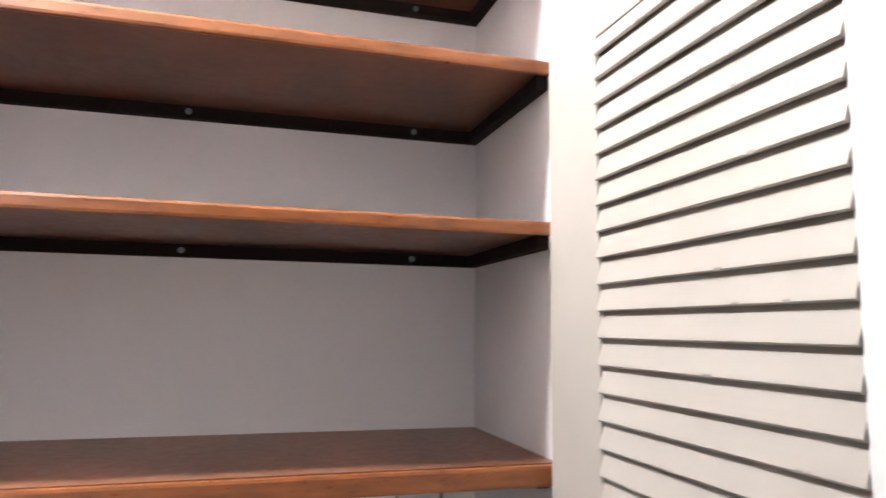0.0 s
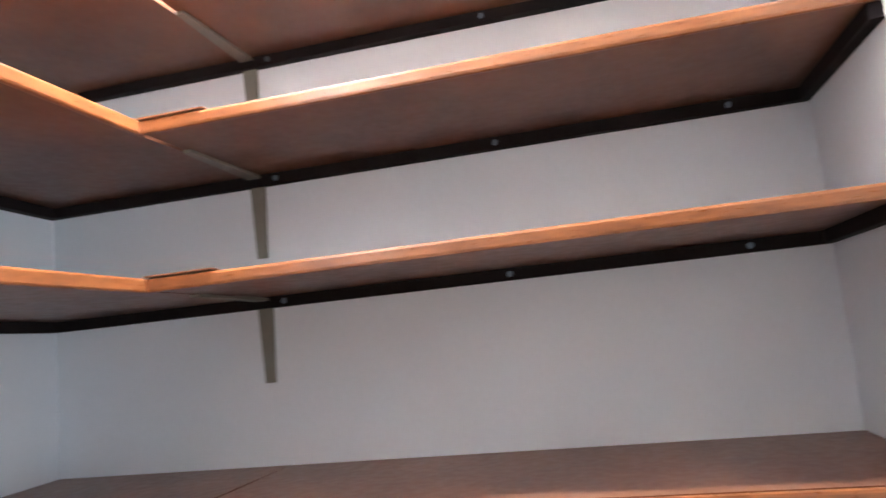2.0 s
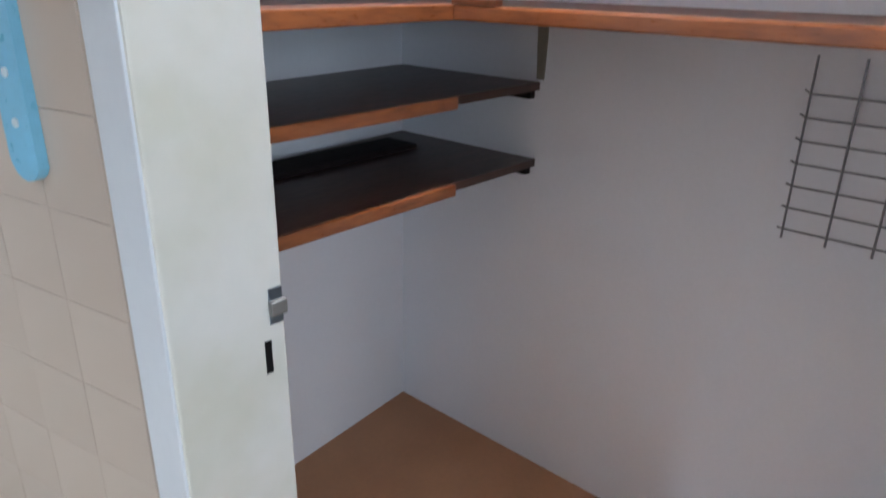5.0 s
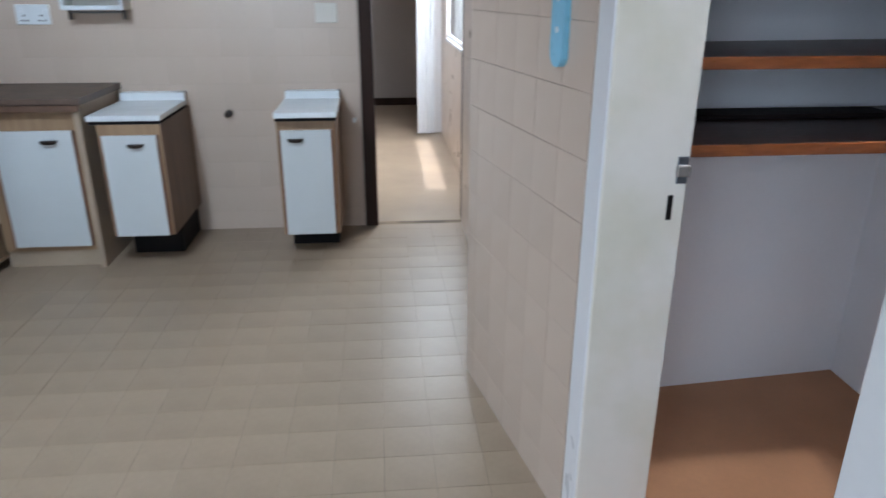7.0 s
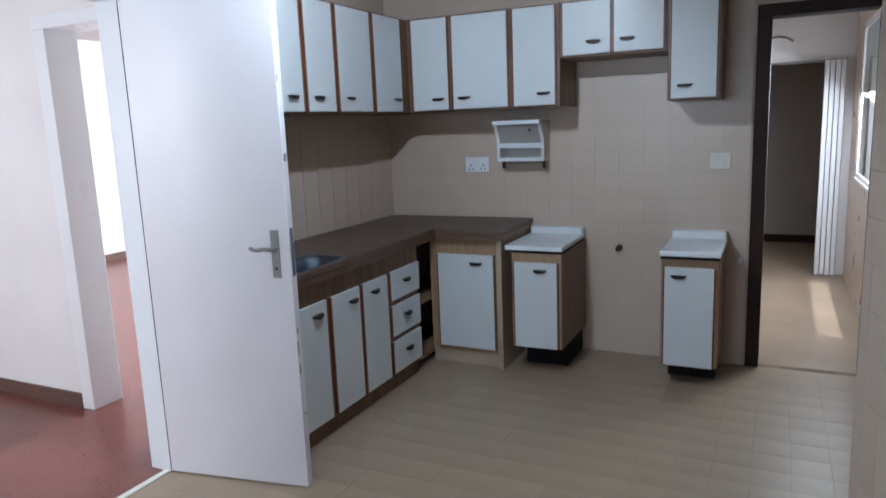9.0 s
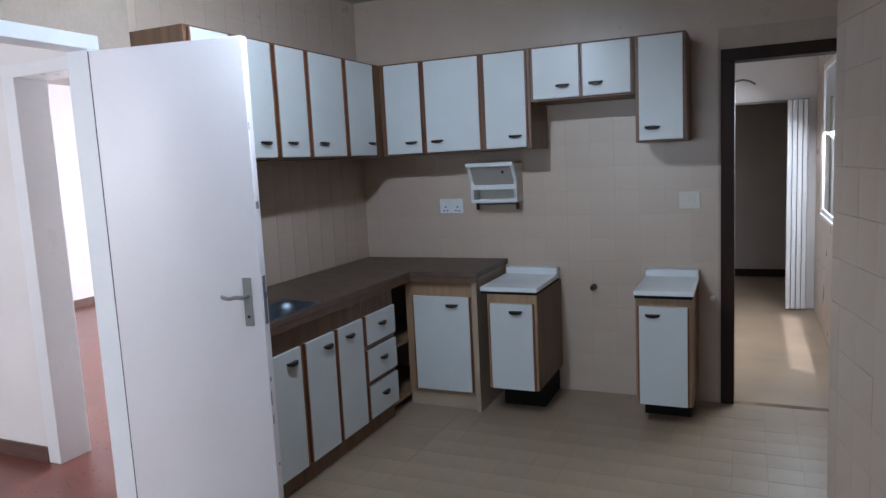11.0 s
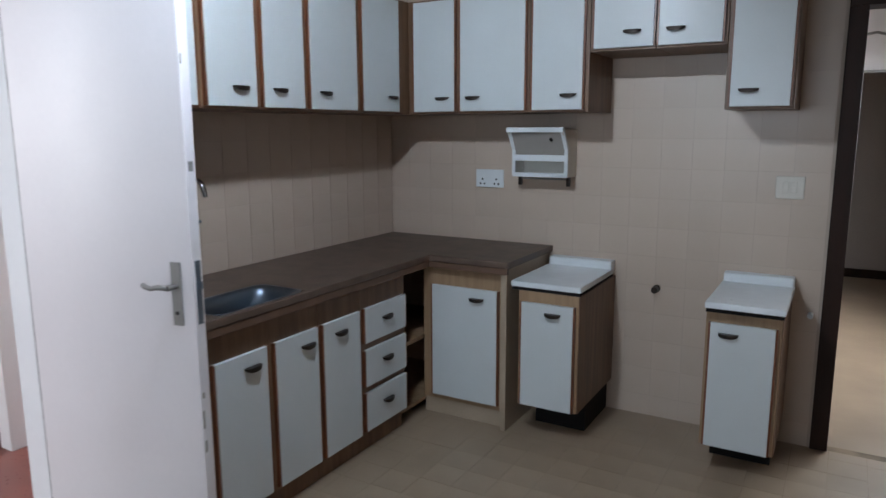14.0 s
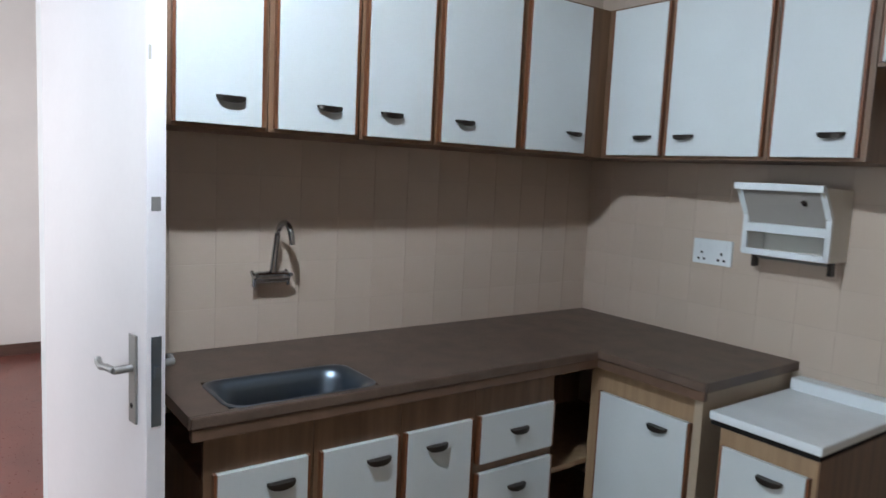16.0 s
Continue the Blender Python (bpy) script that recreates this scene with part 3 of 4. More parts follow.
def tap():
    y, z = -1.645, 1.13
    root = thing("wall_tap", (0, y, z), "chrome wall mixer tap with a curved spout above the sink", "tap")
    bm = bmesh.new()
    rod(bm, (0.0, y - 0.03, z), (0.05, y - 0.03, z), 0.013)
    rod(bm, (0.0, y + 0.03, z), (0.05, y + 0.03, z), 0.013)
    rod(bm, (0.05, y - 0.04, z), (0.05, y + 0.04, z), 0.021)
    part("body", bm, CHROME, root, smooth=True)
    bm = bmesh.new()
    pts = [(0.05, y, z)] + [(0.05 + 0.004 * k, y + 0.002 * k, z + 0.03 * k) for k in range(1, 6)]
    for k in range(1, 9):
        a = math.pi * k / 8
        pts.append((0.07 + 0.045 * (1 - math.cos(a)), y + 0.012 + 0.01 * k / 8, z + 0.15 + 0.045 * math.sin(a)))
    pts.append((0.162, y + 0.024, z + 0.125))
    tube(bm, pts, 0.0105, 12)
    part("spout", bm, CHROME, root, smooth=True)
    for s in (-1, 1):
        bm = bmesh.new()
        rod(bm, (0.05, y + s * 0.04, z), (0.05, y + s * 0.062, z), 0.022, 0.018)
        for k in range(3):
            a = 2 * math.pi * k / 3 + 0.4
            rod(bm, (0.05, y + s * 0.062, z), (0.05 + 0.03 * math.cos(a), y + s * 0.062, z + 0.03 * math.sin(a)), 0.007)
        part("tap_head", bm, CHROME, root, smooth=True)


tap()


def slim_unit(x0, x1, face, z0, sx0, sx1, sy, hx, label):
    root = thing("slim_cabinet", ((x0 + x1) / 2, -0.3, 0), label, "base cabinet", "slim cabinets with white tops")
    part("body", boxes((x0, x1, face + 0.020, 0.0, z0, 0.752), bevel=0.002), PALEWOOD, root)
    part("side_panel", boxes((x1, x1 + 0.004, face + 0.022, 0.0, z0, 0.752)), WOOD, root)
    # Plinth coloured black to stand for the shadow beneath the unit.
    part("plinth", boxes((x0 + 0.02, x1 - 0.02, face + 0.22, 0.0, 0.0, z0)), BLACK, root, "recessed plinth, black for the shade under the cabinet")
    front(root, "y", face, x0 + 0.022, x1 - 0.022, z0 + 0.004, 0.70, hx, 0.655)
    top = thing("white_top", ((sx0 + sx1) / 2, -0.28, 0.79), "white enamel top with a raised back edge on a slim cabinet", "cabinet top", "white tops")
    part("slab", boxes((sx0, sx1, sy, -0.03, 0.768, 0.796), bevel=0.006), PLASTIC, top, smooth=False)
    part("upstand", boxes((sx0 + 0.004, sx1 - 0.004, -0.075, -0.002, 0.79, 0.838), bevel=0.008), PLASTIC, top)
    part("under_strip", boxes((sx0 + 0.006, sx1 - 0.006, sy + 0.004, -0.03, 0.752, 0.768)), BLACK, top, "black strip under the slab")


slim_unit(1.13, 1.437, -0.59, 0.17, 1.085, 1.443, -0.57, 1.315, "slim wooden cabinet with white door and recessed foot blackened as shade")
slim_unit(1.993, 2.295, -0.522, 0.13, 1.99, 2.308, -0.55, 2.09, "slim wooden cabinet with white door beside the doorway")


# ---- small things on the kitchen walls ----
def plate(name, label, category, x0, x1, z0, z1, material, toggles):
    root = thing(name, ((x0 + x1) / 2, 0, (z0 + z1) / 2), label, category)
    part("cover", boxes((x0, x1, -0.012, 0.0, z0, z1), bevel=0.004), material, root)
    for a, b, c, d in toggles:
        part("rocker", boxes((a, b, -0.016, -0.011, c, d), bevel=0.002), material, root)
    return root


sock = plate("wall_socket", "white plastic double socket on the tiled wall", "socket", 0.60, 0.775, 1.197, 1.30, PLASTIC, [(0.62, 0.635, 1.26, 1.285), (0.74, 0.755, 1.26, 1.285)])
for cx in (0.643, 0.732):
    for dx, dz in ((0, 0.022), (-0.013, -0.004), (0.013, -0.004)):
        bm = bmesh.new()
        rod(bm, (cx + dx, -0.0118, 1.222 + dz), (cx + dx, -0.0135, 1.222 + dz), 0.0055)
        part("pin_hole", bm, BLACK, sock)
plate("light_switch", "cream plastic light switch on the tiled wall", "switch", 2.188, 2.31, 1.203, 1.308, CREAMPLASTIC, [(2.219, 2.243, 1.228, 1.283), (2.255, 2.279, 1.228, 1.283)])

def blue_holder():
    """A long holder with rounded ends, built flat along y and turned onto the splayed wall."""
    root = thing("blue_wall_holder", (0, 0, 0), "long plastic holder with rounded ends on the tiles, coloured like reflected daylight", "holder")
    pts = [(-0.001, 0.036 * math.cos(a), (0.20 if a < math.pi else -0.20) + 0.036 * math.sin(a)) for a in (math.pi * k / 8 for k in range(17)) if abs(a - math.pi) > 0.01]
    part("strip", outline(bmesh.new(), pts, (-0.02, 0, 0)), BLUEPLASTIC, root)
    for z in (-0.15, -0.08, -0.01):
        bm = bmesh.new()
        rod(bm, (-0.021, 0, z), (-0.0235, 0, z), 0.007)
        part("button", bm, PLASTIC, root)
    spot = SA.lerp(SB, 0.19)
    root.matrix_world = pose(spot.x, spot.y, 1.454, 0, 0, math.degrees(math.atan2(SA.x - SB.x, SB.y - SA.y)))


blue_holder()

pipe = thing("capped_water_pipe", (1.662, 0, 0.70), "short capped brass water pipe in the tiled wall", "pipe")
bm = bmesh.new()
rod(bm, (1.662, 0.0, 0.705), (1.662, -0.035, 0.705), 0.013)
part("stub", bm, BRONZE, pipe, smooth=True)
bm = bmesh.new()
rod(bm, (1.662, -0.035, 0.705), (1.662, -0.055, 0.705), 0.019, sides=6)
part("cap", bm, BRONZE, pipe)
bm = bmesh.new()
rod(bm, (1.662, 0.0, 0.705), (1.662, -0.005, 0.705), 0.02)
part("flange", bm, BRONZE, pipe)
waste = thing("capped_pipe_end", (2.385, 0, 0.66), "small white plastic pipe end in the tiled wall", "pipe")
bm = bmesh.new()
rod(bm, (2.38, 0.0, 0.66), (2.38, -0.045, 0.66), 0.013)
part("stub", bm, PLASTIC, waste, smooth=True)


def towel_rack():
    root = thing("paper_roll_dispenser", (1.05, 0, 1.4), "white plastic paper roll dispenser with an open hood on the tiles", "dispenser")
    x0, x1 = 0.895, 1.205
    side = [(0.0, 1.525), (-0.215, 1.53), (-0.215, 1.512), (-0.135, 1.425), (-0.14, 1.405), (-0.14, 1.285), (-0.12, 1.275), (0.0, 1.275)]
    for x in (x0, x1 - 0.008):
        bm = bmesh.new()
        outline(bm, [(x, y, z) for y, z in side], (0.008, 0, 0))
        part("side_panel", bm, CREAMPLASTIC, root, "cream side panel")
    for x in (x0 - 0.004, x1 - 0.016):
        part("front_post", boxes((x, x + 0.02, -0.15, -0.136, 1.28, 1.425), bevel=0.003), PLASTIC, root)
        bm = bmesh.new()
        outline(bm, [(x, -0.226, 1.535), (x, -0.212, 1.535), (x, -0.134, 1.428), (x, -0.15, 1.42)], (0.02, 0, 0))
        part("hood_arm", bm, PLASTIC, root)
    part("hood_bar", boxes((x0 - 0.004, x1 + 0.004, -0.232, -0.214, 1.512, 1.538), bevel=0.004), PLASTIC, root)
    part("middle_shelf", boxes((x0 + 0.008, x1 - 0.008, -0.150, -0.012, 1.36, 1.392), bevel=0.004), PLASTIC, root)
    bm = bmesh.new()
    outline(bm, [(x0 + 0.012, -0.208, 1.516), (x0 + 0.012, -0.204, 1.519), (x0 + 0.012, -0.130, 1.396), (x0 + 0.012, -0.134, 1.393)], (x1 - x0 - 0.024, 0, 0))
    part("lid_panel", bm, SMOKED, root, "grey smoked plastic lid panel")
    bm = bmesh.new()
    rod(bm, (x1 - 0.075, -0.185, 1.470), (x1 - 0.075, -0.197, 1.478), 0.008)
    part("lid_knob", bm, BRONZE, root, smooth=True)
    part("front_rail", boxes((x0, x1, -0.15, -0.132, 1.275, 1.298), bevel=0.004), PLASTIC, root)
    part("base", boxes((x0 + 0.008, x1 - 0.008, -0.13, -0.012, 1.275, 1.282)), PLASTIC, root)
    part("back_plate", boxes((x0 + 0.008, x1 - 0.008, -0.012, 0.0, 1.275, 1.525)), CREAMPLASTIC, root, "cream back plate")
    bm = bmesh.new()
    rod(bm, (x0 + 0.01, -0.075, 1.262), (x1 - 0.01, -0.075, 1.262), 0.005)
    part("roll_bar", bm, DULLSTEEL, root)
    for x in (x0 + 0.008, x1 - 0.024):
        part("roll_holder", boxes((x, x + 0.016, -0.09, -0.06, 1.225, 1.275), bevel=0.003), BRONZE, root)


towel_rack()

light = thing("ceiling_light", (1.3, -2.32, H), "round white ceiling light on a small base", "lamp")
bm = bmesh.new()
rod(bm, (1.3, -2.32, H), (1.3, -2.32, H - 0.03), 0.06)
part("base", bm, PLASTIC, light, smooth=True)
bm = bmesh.new()
bmesh.ops.create_uvsphere(bm, u_segments=20, v_segments=12, radius=0.045, matrix=Matrix.Translation((1.3, -2.32, H - 0.07)))
part("bulb", bm, BULB, light, smooth=True)


# ---- pantry shelves ----
SH = [1.430, 1.806, 2.074, 2.345]
FX, FY = 3.858, -2.44


def end_cleat(z):
    x0, x1 = WI + 0.01, XP - 0.022
    return outline(bmesh.new(), [(x0, pantry_end(x0) - 0.022, z - 0.024), (x1, pantry_end(x1) - 0.022, z - 0.024), (x1, pantry_end(x1), z - 0.024), (x0, pantry_end(x0), z - 0.024)], (0, 0, 0.024))


def l_shelf(z):
    root = thing("pantry_shelf", (4.1, -2.6, z), "dark varnished L-shaped wooden shelf with a glossy edge", "shelf", "L-shaped pantry shelves")
    t = 0.020
    drop = 0.014 if z < 1.5 else 0.004
    fx, fy, skew = (3.842, -2.478, 0.088) if z < 1.5 else (FX, FY, 0.0)

    def lip_line(x):
        return fy - skew * (fx - x)
    x0, x1 = WI + 0.006, fx + 0.02
    part("long_board", boxes((fx + 0.012, XP, YS, fy, z, z + t)), SHELF, root)
    part("end_board", outline(bmesh.new(), [(x0, lip_line(x0) + 0.012, z), (fx + 0.012, lip_line(fx) + 0.012, z), (XP, fy + 0.001, z), (XP, YP, z), (x0, pantry_end(x0), z)], (0, 0, t)), SHELF, root)
    part("long_lipping", boxes((fx, fx + 0.012, YS + 0.002, fy + 0.002, z - drop, z + t - 0.001), bevel=0.005), SHELFEDGE, root)
    bm = outline(bmesh.new(), [(x0, lip_line(x0), z - drop), (x1, lip_line(x1), z - drop), (x1, lip_line(x1) + 0.012, z - drop), (x0, lip_line(x0) + 0.012, z - drop)], (0, 0, drop + t))
    bmesh.ops.recalc_face_normals(bm, faces=bm.faces)
    bmesh.ops.bevel(bm, geom=list(bm.edges), offset=0.004, segments=2, affect="EDGES", profile=0.6)
    part("end_lipping", bm, SHELFEDGE, root)
    part("joint_block", boxes((fx - 0.002, fx + 0.022, fy - 0.12, fy + 0.004, z + t + 0.0005, z + t + (0.012 if z < 1.5 else 0.004)), bevel=0.0015), EDGE, root)
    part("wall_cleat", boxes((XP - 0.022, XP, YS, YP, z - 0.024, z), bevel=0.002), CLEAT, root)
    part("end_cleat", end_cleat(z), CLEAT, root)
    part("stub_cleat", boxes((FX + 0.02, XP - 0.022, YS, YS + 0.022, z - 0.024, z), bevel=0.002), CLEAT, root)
    for y in (-2.5, -2.985, -3.43):
        bm = bmesh.new()
        rod(bm, (XP - 0.022, y, z - 0.012), (XP - 0.0245, y, z - 0.012), 0.006)
        part("screw", bm, STEEL, root, "bright screw head")


def shelf_bracket(z):
    root = thing("shelf_bracket", (XP, -2.449, z), "grey pressed metal bracket under a pantry shelf", "bracket", "pantry shelf brackets")
    bm = bmesh.new()
    outline(bm, [(XP - 0.004, -2.461, z - 0.182), (XP - 0.004, -2.439, z - 0.182), (XP - 0.004, -2.431, z), (XP - 0.004, -2.467, z)], (-0.006, 0, 0))
    part("upright", bm, BRACKET, root)
    bm = bmesh.new()
    outline(bm, [(XP - 0.022, -2.465, z - 0.002), (XP - 0.022, -2.433, z - 0.002), (XP - 0.27, -2.441, z - 0.002), (XP - 0.27, -2.457, z - 0.002)], (0, 0, -0.006))
    part("arm", bm, BRACKET, root)



for z in SH:
    l_shelf(z)
    shelf_bracket(z)


def low_shelf(z):
    root = thing("low_pantry_shelf", (3.8, -2.1, z), "dark varnished wooden shelf across the pantry end, its shade painted in", "shelf", "low pantry shelves")
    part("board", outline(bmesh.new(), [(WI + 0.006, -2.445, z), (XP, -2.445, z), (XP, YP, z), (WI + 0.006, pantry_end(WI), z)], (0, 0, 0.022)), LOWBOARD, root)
    part("lipping", boxes((WI + 0.006, XP - 0.36, -2.46, -2.446, z - 0.008, z + 0.023), bevel=0.004), SHELFEDGE, root)
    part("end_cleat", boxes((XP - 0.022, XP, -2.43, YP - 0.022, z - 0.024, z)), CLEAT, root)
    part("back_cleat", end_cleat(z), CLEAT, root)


low_shelf(1.218)
low_shelf(1.002)
loose = thing("loose_board", (3.75, -2.0, 1.024), "dark stained loose wooden board lying on a low shelf", "board")
part("board", boxes((3.45, 4.1, -2.12, -1.995, 1.0242, 1.038), bevel=0.002), CLEAT, loose)


def wire_rack():
    root = thing("wire_rack", (XP, -3.12, 1.15), "grey wire rack hanging on the pantry wall", "rack")
    y0, y1, z0, z1 = -3.5, -3.135, 0.99, 1.34
    for z in [z0 + 0.05 * k for k in range(7)]:
        bm = bmesh.new()
        rod(bm, (XP - 0.012, y0, z), (XP - 0.012, y1, z), 0.0022, sides=6)
        rod(bm, (XP - 0.012, y1, z), (XP - 0.045, y1 + 0.004, z + 0.012), 0.0022, sides=6)
        part("cross_wire", bm, GALV, root)
    for y in [y0 + (y1 - y0) * k / 4 for k in range(5)]:
        bm = bmesh.new()
        rod(bm, (XP - 0.016, y, z0 - 0.02), (XP - 0.016, y, z1 + 0.03), 0.0026, sides=6)
        part("upright_wire", bm, GALV, root)


wire_rack()

plight = thing("pantry_ceiling_light", (3.80, -2.59, H), "small round ceiling light base in the pantry", "lamp")
bm = bmesh.new()
rod(bm, (3.80, -2.59, H), (3.80, -2.59, H - 0.02), 0.05)
part("base", bm, PLASTIC, plight, smooth=True)


# ---- passage things ----
win = tagged(new("window_1"), "bright steel framed window over the tiled passage sill", "window", kind="structure")
part("window_frame", boxes((PX + 0.010, PX + 0.030, 0.6, 0.64, 0.95, 2.2), (PX + 0.010, PX + 0.030, 2.36, 2.4, 0.95, 2.2), (PX + 0.010, PX + 0.030, 0.64, 2.36, 0.95, 0.99), (PX + 0.010, PX + 0.030, 0.64, 2.36, 2.16, 2.2)), WHITEGLOSS, win)
part("window_sill", boxes((PX - 0.004, PX + 0.010, 0.6, 2.4, 0.93, 0.955), bevel=0.004), WHITEGLOSS, win)
p = part("pane", boxes((PX + 0.018, PX + 0.022, 0.64, 2.36, 0.99, 2.16)), GLASS, win)
p.visible_shadow = False

win2 = tagged(new("window_2"), "steel framed kitchen window", "window", kind="structure")
Y2 = SOUTH - 0.06
part("window_frame", boxes((0.7, 2.1, Y2, Y2 + 0.03, 1.0, 1.04), (0.7, 2.1, Y2, Y2 + 0.03, 2.06, 2.1), (0.7, 0.74, Y2, Y2 + 0.03, 1.04, 2.06), (2.06, 2.1, Y2, Y2 + 0.03, 1.04, 2.06), (1.38, 1.42, Y2, Y2 + 0.03, 1.04, 2.06)), WHITEGLOSS, win2)
for a, b in ((0.74, 1.38), (1.42, 2.06)):
    p = part("pane", boxes((a, b, Y2 + 0.013, Y2 + 0.017, 1.04, 2.06)), GLASS, win2)
    p.visible_shadow = False

fold = thing("folding_door", (2.92, PY - 0.05, 0), "white folding door pushed together at the doorway side", "door")
for k in range(4):
    x = 2.905 + 0.043 * k
    part("panel", boxes((x, x + 0.036, PY - 0.11 + 0.012 * (k % 2), PY - 0.005 + 0.012 * (k % 2) - 0.012, 0.012, 1.96), bevel=0.003), WHITEGLOSS, fold)
part("top_track", boxes((2.2, 3.08, PY - 0.035, PY, 1.95, 1.968)), DULLSTEEL, fold)

rail = thing("curtain_hook", (2.54, 0.2, 1.93), "small dark metal hook above the passage door", "hook")
bm = bmesh.new()
tube(bm, [(2.50, 0.14, 1.945), (2.54, 0.17, 1.955), (2.58, 0.19, 1.945), (2.61, 0.20, 1.925)], 0.006)
part("bar", bm, DULLSTEEL, rail, smooth=True)

outside = tagged(part("backdrop", boxes((6.0, 6.05, -2.0, 16.0, -0.5, 9.0)), glow("bright_daylight", (0.9, 0.95, 1.0), 4.0)), "bright washed out daylight outside the passage window", "backdrop", kind="structure")


# ---- floor and wall tiles ----
def tile_field(parent, name, mesh, spots, limit=300):
    for k, (x, y, z) in enumerate(spots[:limit]):
        ob = new(name, mesh)
        ob.parent = parent
        ob.matrix_parent_inverse = parent.matrix_world.inverted()
        ob.location = (x, y, z)


def joined(parent, name, size, spots, material):
    if not spots:
        return
    bm = bmesh.new()
    verts, faces = [], []
    sx, sy, sz = (s / 2 for s in size)
    for x, y, z in spots:
        o = len(verts)
        verts += [(x + i * sx, y + j * sy, z + k * sz) for i in (-1, 1) for j in (-1, 1) for k in (-1, 1)]
        faces += [tuple(o + q for q in f) for f in ((0, 1, 3, 2), (4, 6, 7, 5), (0, 4, 5, 1), (2, 3, 7, 6), (0, 2, 6, 4), (1, 5, 7, 3))]
    bm.free()
    me = bpy.data.meshes.new(name)
    me.from_pydata(verts, [], faces)
    me.materials.append(material)
    ob = new(name, me)
    ob.parent = parent
    tagged(ob, "the remaining wall tiles", kind="stuff")


def tile_mesh(name, size, material, bevel):
    bm = bmesh.new()
    bx(bm, -size[0] / 2, size[0] / 2, -size[1] / 2, size[1] / 2, -size[2] / 2, size[2] / 2)
    if bevel:
        bmesh.ops.bevel(bm, geom=list(bm.edges), offset=bevel, segments=1, affect="EDGES")
    return mesh_of(name, bm, material)


rng = random.Random(4)
P = 0.152
G = P - 0.0013
wn_ob, ww_ob, we_ob = (bpy.data.objects[n] for n in ("wall_north", "wall_west", "wall_east"))

north_mesh = tile_mesh("north_tile", (G, 0.008, G), TILE, 0.0004)
near, far = [], []
for i in range(21):
    for k in range(18):
        x, z = (i + 0.5) * P - 0.02, (k + 0.5) * P - 0.04
        if x > DX0 - 0.07 - P / 2 and z < DH + 0.07 + P / 2 or x > W - P / 2 or z > H - P / 2:
            continue
        (near if z < 2.0 else far).append((x, 0.004 + rng.uniform(-0.0004, 0.0004), z))
near.sort(key=lambda s: abs(s[2] - 1.1))
tile_field(wn_ob, "tile", north_mesh, near)
joined(wn_ob, "upper_tiles", (G, 0.008, G), near[300:] + far, TILE)

west_mesh = tile_mesh("west_tile", (0.008, G, G), TILE, 0.0004)
near, far = [], []
for i in range(16):
    for k in range(18):
        y, z = -(i + 0.5) * P, (k + 0.5) * P - 0.04
        if y < K0 + 0.06 + P / 2 - 0.02 or z > H - P / 2:
            continue
        (near if z < 2.0 else far).append((-0.004 + rng.uniform(-0.00012, 0.00012), y, z))
tile_field(ww_ob, "tile", west_mesh, near)
joined(ww_ob, "upper_tiles", (0.008, G, G), near[300:] + far, TILE)

splay = bpy.data.objects["wall_splay"]
span = SB - SA
turn = math.atan2(SA.x - SB.x, span.y)
side = Vector((-math.cos(turn), -math.sin(turn)))
for i in range(6):
    a0, a1 = i * P, min((i + 1) * P, span.length)
    if a1 - a0 < 0.02:
        continue
    mesh = west_mesh if a1 - a0 > P - 0.001 else tile_mesh("cut_tile", (0.008, a1 - a0 - 0.0013, G), TILE, 0.0004)
    for k in range(17):
        spot = SA + span.normalized() * (a0 + a1) / 2 + side * (0.001 + rng.uniform(-0.0005, 0.0005))
        ob = new("tile", mesh)
        ob.parent = splay
        ob.matrix_basis = Matrix.Translation((spot.x, spot.y, (k + 0.5) * P - 0.04)) @ Matrix.Rotation(turn, 4, "Z")
rest = []
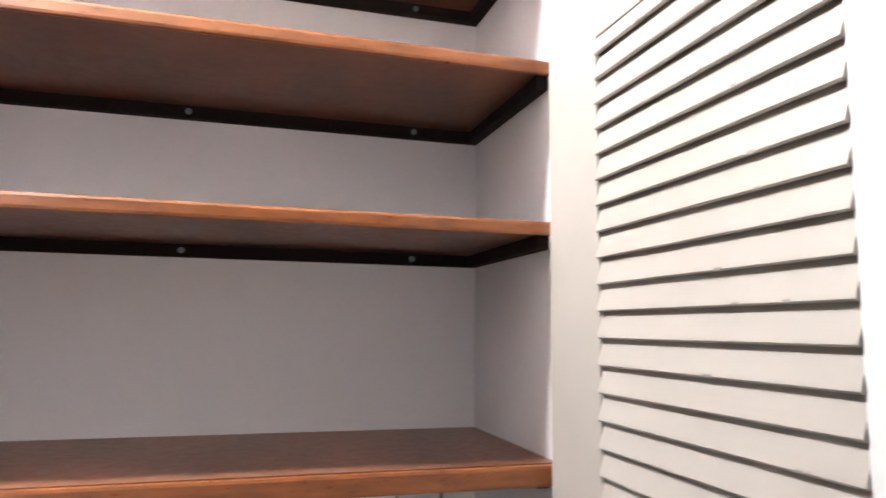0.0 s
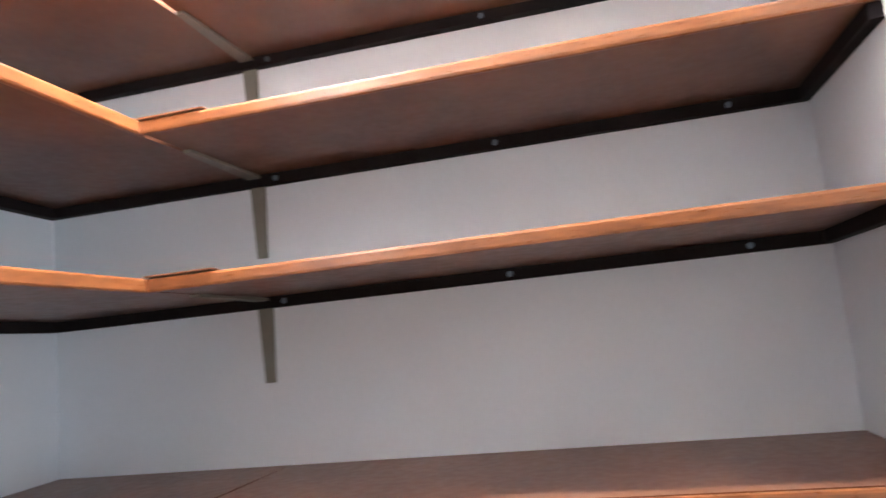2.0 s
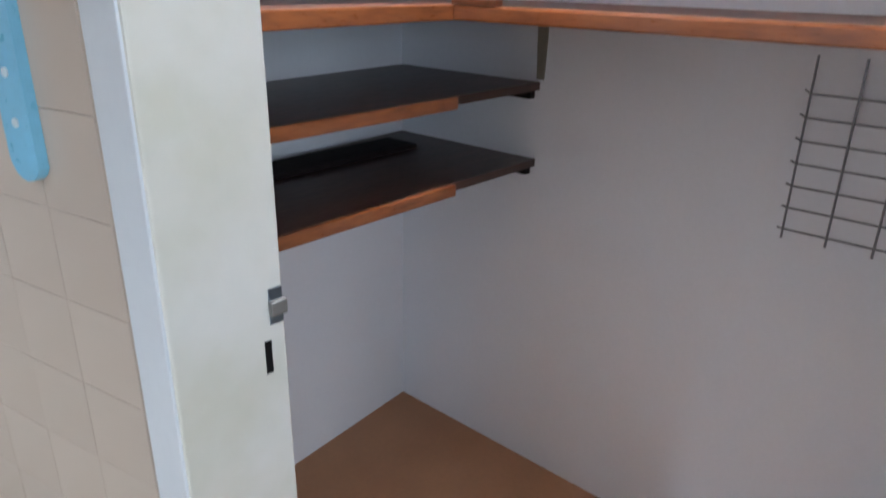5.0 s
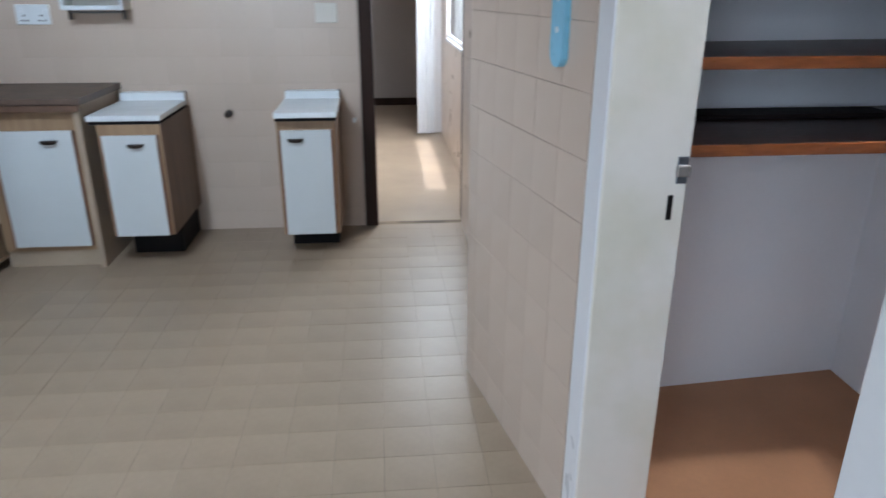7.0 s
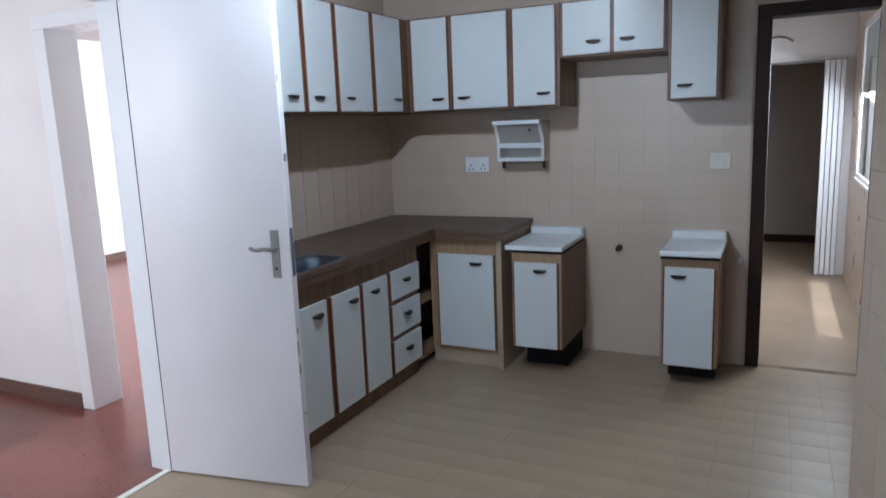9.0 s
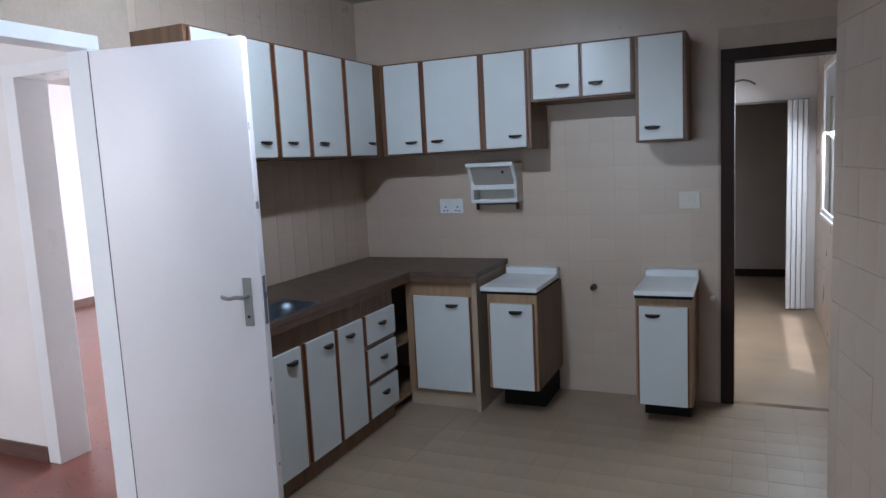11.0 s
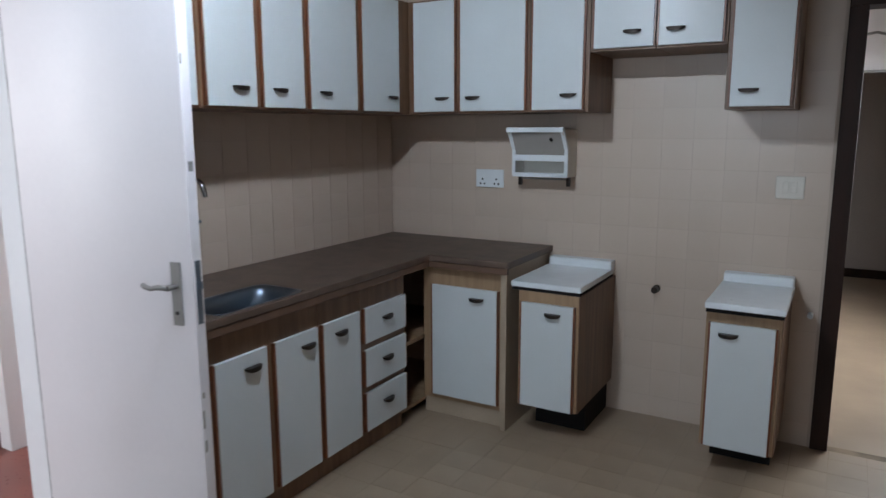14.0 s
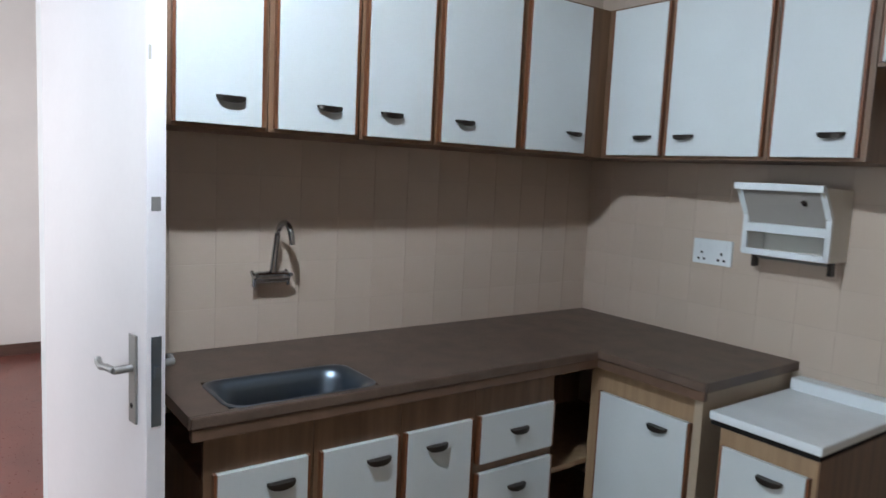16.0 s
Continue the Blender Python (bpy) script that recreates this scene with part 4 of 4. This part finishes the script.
for i in range(11):
    for k in range(17):
        rest.append((W + 0.004, -(i + 0.5) * P - 0.02, (k + 0.5) * P - 0.04))
joined(we_ob, "north_tiles", (0.008, G, G), rest, TILE)
rest = []
for i in range(13):
    for k in range(18):
        y, z = J1 - 0.115 - (i + 0.5) * P, (k + 0.5) * P - 0.04
        if y > SOUTH + P / 2 and z < H - P / 2:
            rest.append((W + 0.004, y, z))
joined(we_ob, "south_tiles", (0.008, G, G), rest, TILE)

F = 0.157
FG = F - 0.0012
floor_mesh = tile_mesh("floor_tile", (FG, FG, 0.006), FLOOR, 0.0004)
fl_ob = bpy.data.objects["floor"]
whole, cut = [], []
for i in range(20):
    for k in range(37):
        x, y = 2.822 + (1.5 - i) * F, -2.29 + (14.5 - k) * F
        x0, x1, y0, y1 = max(x - FG / 2, 0.085), min(x + FG / 2, W + 0.01), max(y - FG / 2, SOUTH), min(y + FG / 2, 0.0)
        if x1 - x0 < 0.01 or y1 - y0 < 0.01:
            continue
        (whole if x1 - x0 > FG - 1e-6 and y1 - y0 > FG - 1e-6 else cut).append((x0, x1, y0, y1))
whole.sort(key=lambda r: (r[0] - 2.3) ** 2 + (r[2] + 2.2) ** 2)
for x0, x1, y0, y1 in whole[:290]:
    ob = new("floor_tile", floor_mesh)
    ob.parent = fl_ob
    ob.location = ((x0 + x1) / 2, (y0 + y1) / 2, -0.003 + rng.uniform(-0.0004, 0.0004))
verts, faces = [], []
for x0, x1, y0, y1 in whole[290:] + cut:
    o, z = len(verts), rng.uniform(-0.0004, 0.0004)
    verts += [(x, y, h) for x in (x0, x1) for y in (y0, y1) for h in (-0.006, z)]
    faces += [tuple(o + q for q in f) for f in ((0, 1, 3, 2), (4, 6, 7, 5), (0, 4, 5, 1), (2, 3, 7, 6), (0, 2, 6, 4), (1, 5, 7, 3))]
me = bpy.data.meshes.new("outer_floor_tiles")
me.from_pydata(verts, [], faces)
me.materials.append(FLOOR)
outer = tagged(new("outer_floor_tiles", me), "the remaining tan floor tiles", kind="stuff")
outer.parent = fl_ob
